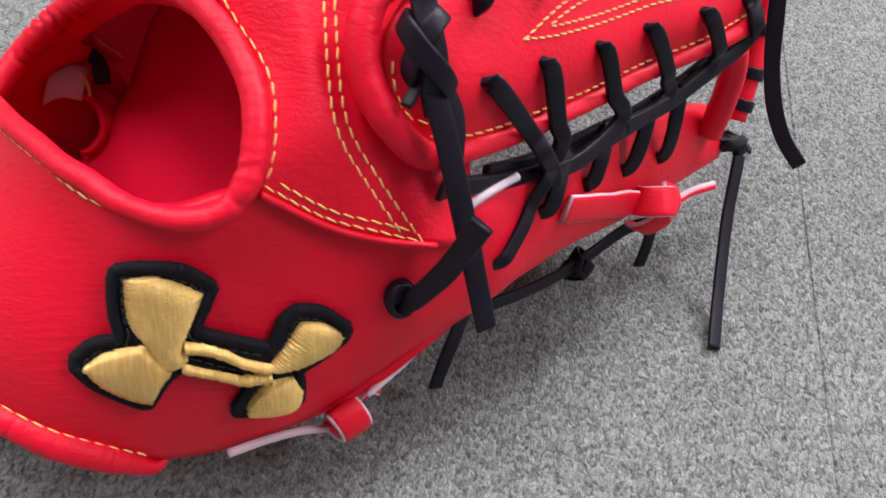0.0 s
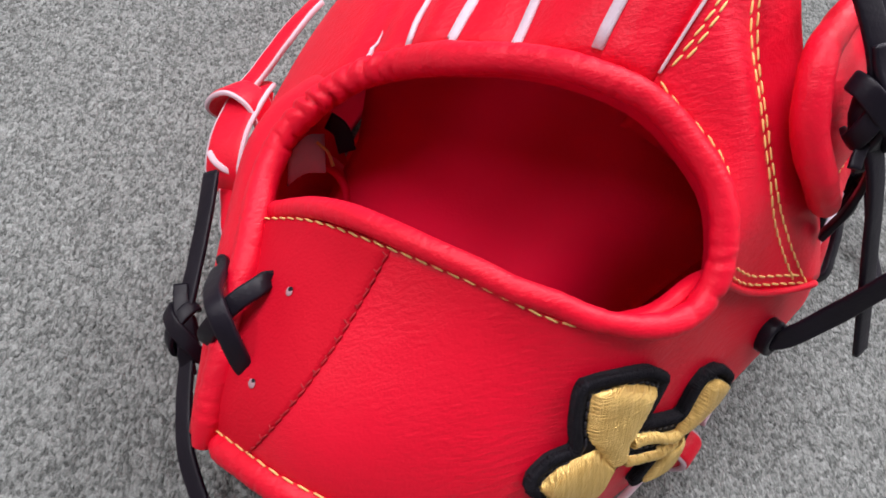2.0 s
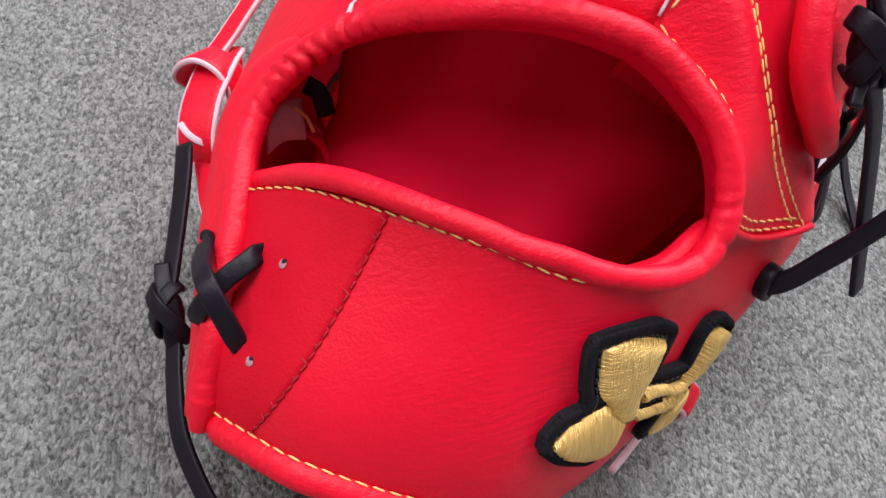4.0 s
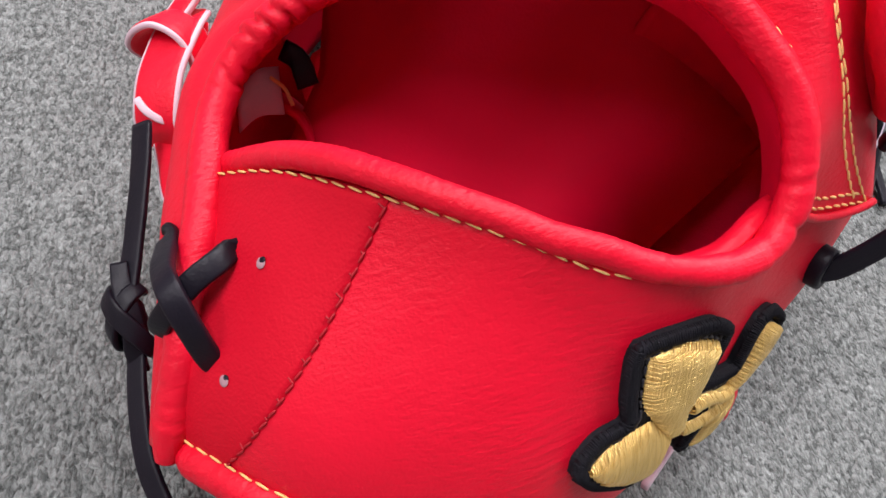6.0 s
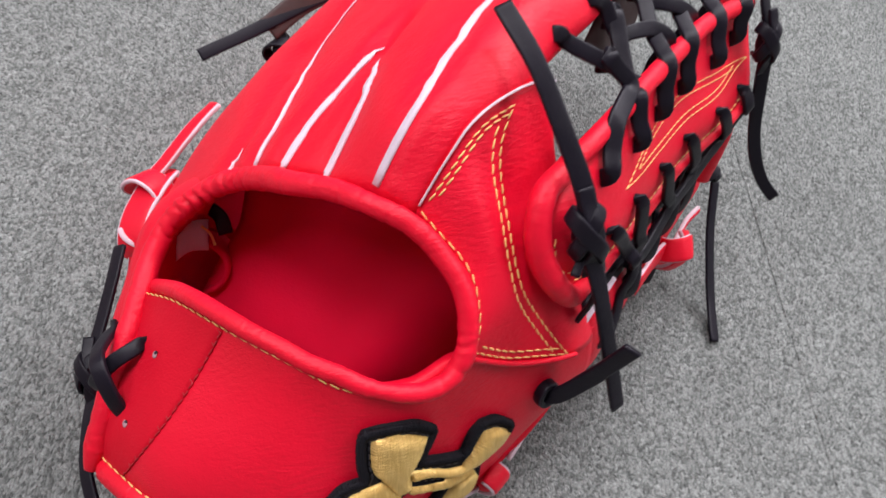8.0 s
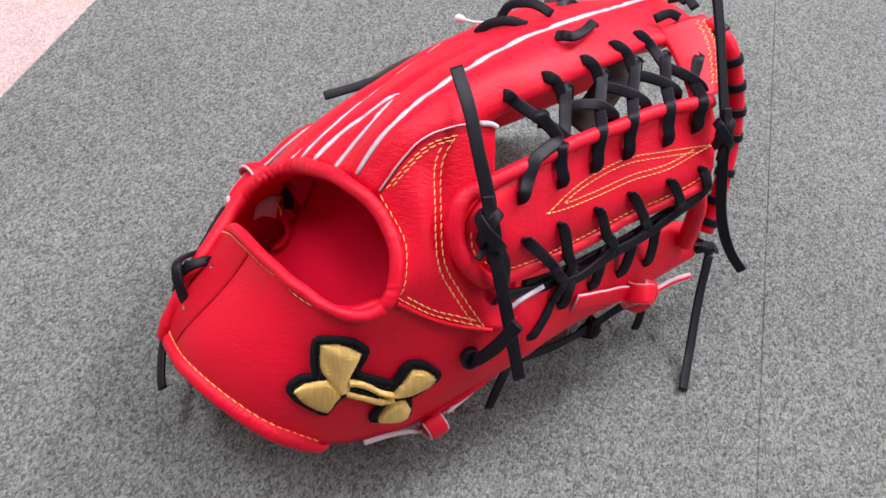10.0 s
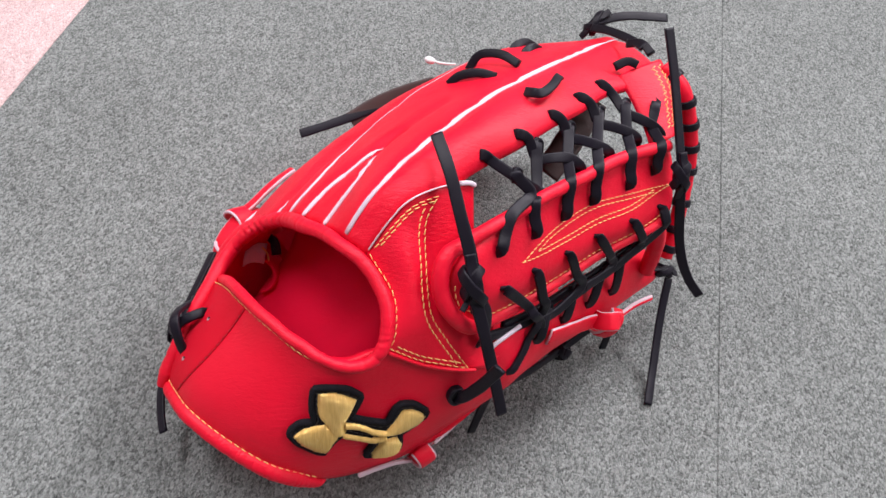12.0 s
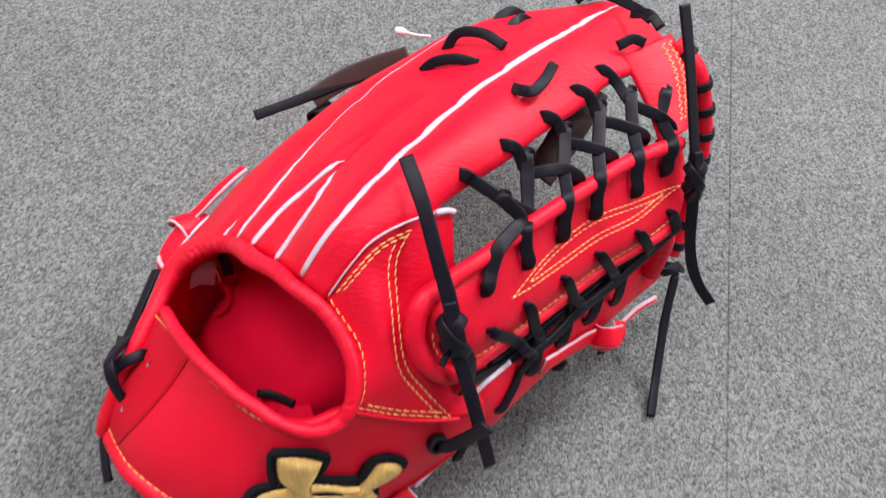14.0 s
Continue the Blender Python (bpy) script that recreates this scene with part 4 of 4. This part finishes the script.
lace([Vector((49, 38, 110)) + FWD * 2, Vector((46, 34, 107)) + FWD * 3, *[drape(thumb_tree, p, 1.7, FWD)[0] for p in ((42, 30, 100), (38, 26, 95), (34, 22, 91), (31, 19, 88))], drape(thumb_tree, (29, 17, 86), -1.5, FWD)[0]], 4.6, 2.4, up=FWD)

# far end of the web: rim, post and their lacing
RIM = [(138, 184, 170), (149, 172, 164), (158, 164, 146), (164, 156, 125), (166, 146, 102), (163, 130, 80), (158, 116, 60)]
roll("web_rim", RIM, 5.0, 0.3, up=(-0.6, -0.5, 0.4), n=60)
rim_line = spline(RIM, 61)
for k in (4, 12, 19, 26, 33, 43, 51, 57):
    p, t = rim_line[k], (rim_line[min(k + 1, 60)] - rim_line[max(k - 1, 0)]).normalized()
    m = t.to_track_quat("Z", "Y").to_matrix()
    pts = [p + m @ Vector((5.3 * math.cos(a), 5.3 * math.sin(a), 0)) for a in [2 * math.pi * j / 16 for j in range(17)]]
    part("lace_loop", sweep(pts, flat_round(2.2, 5.2), tuple(t)), BLACK, glove)
post_l = spline([(106, 174, 170), (112, 157, 166), (118, 140, 160), (121, 128, 155)], 30)
post_r = spline([(138, 191, 170), (143, 171, 166), (141, 151, 160), (138, 136, 157)], 30)
post_rows = [[a.lerp(b, f / 13) + UP * 4 * abs(math.sin(math.pi * f / 13)) ** 0.5 for f in range(14)] for a, b in zip(post_l, post_r)]
post_tree = tree_of(post_rows)
part("web_post", sheet(post_rows, 4, True), RED, glove, "folded red leather post at the web's end")
for f in (9, 11):
    line = [r[f].lerp(r[f + 1], 0.5 * (-1) ** i) for i, r in enumerate(post_rows[2:-3])]
    seam(post_tree, line, step=3.4, long=2.8, r=0.36, out=UP)
roll("lower_post", [(136, 106, 106), (139.5, 105, 94), (140, 103, 80), (139, 100, 66)], 5.4, 0.3, up=(1, 0, 0), n=30)
tied_knot((138, 111, 148), (0.1, -0.35, -0.9), (-0.1, -0.8, 0.55), 0.95)
lace([(124, 168, 212), (130, 148, 190), (136, 122, 162), (138, 113, 152)], 6.0, up=(0.3, -0.8, 0.5))
lace([(139, 109, 145), (143, 104, 128), (147.5, 97, 108), (153, 90, 92), (160, 83, 80), (168, 76, 72)], 6.2, up=(-0.4, -0.8, 0.4))
tied_knot((160, 111, 50), (0.85, 0.1, -0.4), (-0.1, -0.5, 0.85), 0.78)
lace([(163, 107, 47), (158, 86, 28), (152, 58, 10), (145, 33, 1.8)], 6.2, up=(0.3, -0.4, 0.9))

# finger laces along the top
for pts in ([(2, 173, 161), (8, 174, 167.2), (19, 171, 172.6), (29, 167, 173)], [(16, 190, 158), (22, 194, 167), (34, 188, 173), (44, 178, 174)],
            [(48, 218, 150), (51, 222, 152.5), (58, 226, 152.5), (65, 226, 149)], [(54, 208, 156), (57, 212, 158), (62, 216, 156.5), (68, 217, 152)],
            [(104, 236, 158), (112, 226, 164), (122, 210, 170), (126, 196, 175)], [(120, 208, 168), (126, 200, 175), (130, 190, 175)],
            [(40, 136, 190), (43, 131, 194), (48, 131, 194), (55, 139, 192), (61, 150, 189), (64, 156, 184)], [(104, 178, 174), (112, 180, 177), (118, 178, 176)]):
    lace(pts, 5.4, 2.4, up=CAMSIDE)
tied_knot((108, 241, 158), (0.6, 0.3, 0.5), (0, -0.6, 0.8), 0.8)
lace([(112, 242, 160), (130, 245, 162), (159, 247, 160)], 6.2, up=(0, -0.4, 0.9))

# wrist lacing
WRIST = Vector((-0.35, -0.45, 0.8))
lace([(-137, 53.5, 89), (-139, 52, 95.5), (-144, 48.5, 98), (-149.5, 47, 96), (-154.5, 45.5, 92), (-158, 45, 86), (-158, 46, 79)], 5.5, 2.6, up=WRIST)
lace([(-148, 70, 76), (-149, 68, 83), (-152, 60, 90), (-154.5, 52, 96), (-155, 45, 99), (-153.5, 38, 95), (-151, 33, 86), (-148, 32, 80)], 5.6, 2.6, up=WRIST)
tied_knot((-163.5, 65, 52), (-0.1, -0.8, -0.5), (-0.5, -0.3, 0.8), 0.9)
lace([(-145, 113, 69), (-150, 98, 67), (-156, 84, 62), (-162, 71, 57)], 6.0, up=(-0.6, -0.2, 0.7))
lace([(-164, 60, 48), (-168, 45, 46), (-170.5, 30, 42), (-169, 14, 38), (-167, 6, 36)], 6.0, up=(-0.6, -0.2, 0.7))

# red tied laces with pale cut edges
FACE = Vector((-0.3, -0.5, 0.78))
KNOT = Vector((-131, 134, 66))


def wrapped(points, w, edge, centre, bulge=0.0):
    """A wide strip bent round a knot, facing outwards from its centre."""
    pts = spline(points, 44)
    ups = [(p - centre).normalized() for p in pts]
    ob = part("red_knot", sweep(pts, flat_round(w - edge, 3.0), ups), RED, glove, "red leather knot with pale cut edges")
    part("cut_edge", sweep(pts, flat_round(w, 2.3), ups), FELT, ob)
    return ob


wrapped([(-131, 147, 62), (-135, 145, 69), (-133.5, 143, 75), (-129.5, 139.5, 79), (-124.5, 133.5, 77), (-123, 128, 69), (-126, 123, 60)], 13.5, 1.3, KNOT)
wrapped([(-122, 146, 73), (-126, 140, 75), (-130.5, 133, 75.8), (-135.5, 126, 74), (-139, 119.5, 71), (-141, 114.5, 66), (-140, 112, 59)], 14.5, 1.6, Vector((-123, 122, 42)))
lace([(-144, 121, 70), (-143, 117, 69.5), (-140, 113.5, 68.5), (-135, 111.5, 67)], 2.2, 2.0, FELT, "cut_edge", "pale flesh side of a folded red lace", FACE)
edged_lace([(-127, 143, 75), (-121, 146.5, 79), (-112.5, 151.5, 86), (-104, 158, 90), (-96, 165, 91)], 8.0, up=(-0.75, -0.1, 0.6), edge=1.6)
edged_lace([(-119, 143, 72), (-120.5, 138, 69), (-122, 132, 63)], 5.0, up=(0.4, -0.8, 0.3), edge=1.6)
edged_lace([(-139, 117, 59), (-141, 104, 61), (-143, 93, 64), (-143, 84, 63)], 7.0, up=FACE)
edged_lace([drape(thumb_tree, p, 2.2, FWD)[0] for p in ((58, 36, 90), (68, 43, 83), (78, 50, 76), (88, 56, 70), (100, 62, 63))], 10.5, up=FWD, edge=0.5)
HUB = Vector((107, 68, 57))
wrapped([(97, 66, 62), (100, 61, 66), (106, 59, 68.5), (112, 61, 66), (115, 65, 58), (112, 68, 50)], 12.0, 0.4, HUB)
wrapped([(113, 70, 66), (113, 63.5, 64), (109, 59, 58), (104, 60, 51), (103, 65, 47)], 10.5, 0.5, HUB)
edged_lace([(111, 69, 56), (121, 76, 48), (136, 88, 42), (151, 97, 37)], 5.0, up=FWD, edge=2.6)
tied_band((-17, -11.5, 37), (0.8, 0.5, 0.1), (0.1, -0.3, 0.9), 10.0, 7.0, 12.0, edge=1.3)
lace([(-22, -16, 37), (-31, -18.5, 40.5), (-41, -22.5, 43.5), (-53, -27.5, 45)], 2.4, 2.2, FELT, "lace_tail", "pale cut edge of a red lace", FWD)
edged_lace([(-13, -8, 39), (-10, -8, 44), (-7, -6, 44), (-5, -4, 39)], 2.6, up=(0.8, -0.3, 0.3))
lace([(-9, -11, 50), (0, -4, 52), (8, 3, 54), (17, 10, 56)], 1.8, 1.8, FELT, "cut_edge", "pale cut edge of the strap", FWD)

# loose ends below the thumb and behind the fingers
lace([(26, 18, 58), (24, 17, 40), (20, 12, 22), (19, 11, 14)], 5.5, up=FWD)
lace([(36, 30, 40), (60, 46, 30), (85, 66, 20), (108, 80, 26), (119, 80, 32)], 5.5, up=FWD)
lace([(119, 80, 34), (120, 77, 20), (119, 74, 8)], 5.5, up=FWD)
coil((86, 66, 18), (0.5, 0.5, 0.5), 5, 2.6, 1.8, 4)
lace([(-95, 229, 60), (-68, 236, 66), (-40, 243, 74), (-20, 246, 80)], 6.8, up=(0, -0.5, 0.85))
lace([(-58, 237, 66), (-40, 244, 75), (-18, 248, 84), (4, 249, 93)], 13, 2.6, BROWN, "finger_loop", "dark brown leather finger loop", up=(-0.2, -0.75, 0.6))
coil((-51, 232, 56), (0.7, 0.5, 0.2), 6, 3, 2, 5)
lace([(90, 158, 164), (83, 148, 159), (74, 137, 151), (66, 127.5, 145), (59, 120, 140)], 17, 2.6, BROWN, "inner_flap", "dark brown leather flap inside the web", up=(-0.24, -0.66, 0.71))

# white plastic tag pin at the finger tips
bm = sweep(spline([(-2, 239, 124), (6, 236, 124), (14, 232, 127)], 10), ring(0.8, 6), (0, 0, 1))
ball(bm, (-3, 239, 124), (4.2, 2.6, 2.6), pose(0, 0, 0, 0, 0, -20), 10)
part("tag_pin", bm, PLASTIC, glove, "white plastic tag pin")

# the end of a black lace lies inside, below the strap's binding
lace([(-90, 43.5, 53.5), (-83, 42, 54.6), (-77, 39, 55.2), (-70.5, 35, 56.6)], 4.6, 2.6, up=(-0.5, -0.3, 0.8))

# inside the opening: a looped strap with a pale torn label
MOUTH, DEEP = Vector((-117, 95, 71)), Vector((0.3, 0.72, -0.62)).normalized()
wide = DEEP.cross(Vector((0, 0, 1))).normalized()
high = wide.cross(DEEP).normalized()
inner_rows = [[MOUTH + DEEP * d + wide * 12 * math.cos(a) + high * 10.5 * math.sin(a) for a in [math.pi * (-0.35 + 1.7 * k / 23) for k in range(24)]] for d in (0, 5, 10, 16)]
part("inner_strap", sheet(inner_rows, 2.2), LINING, glove, "looped dark red strap inside the opening")
part("torn_label", sheet([spline([(-122, 101, 87), (-115, 106, 88.5), (-109, 107, 87)], 8), spline([(-123, 98, 84.5), (-117, 101, 86), (-110, 102.5, 84)], 8), spline([(-124, 94, 80), (-118, 96, 82), (-111, 96, 80.5)], 8)], 1.0), WELT, glove, "torn pale label")
part("stitching", sweep(spline([(-112, 104, 87), (-109, 101, 85), (-108, 97, 82)], 8), ring(0.6, 6), (0, 0, 1)), THREAD, glove)
lace([(-107, 108, 92), (-104, 104, 91), (-103, 99, 86)], 6, up=(0, -1, 0.3))
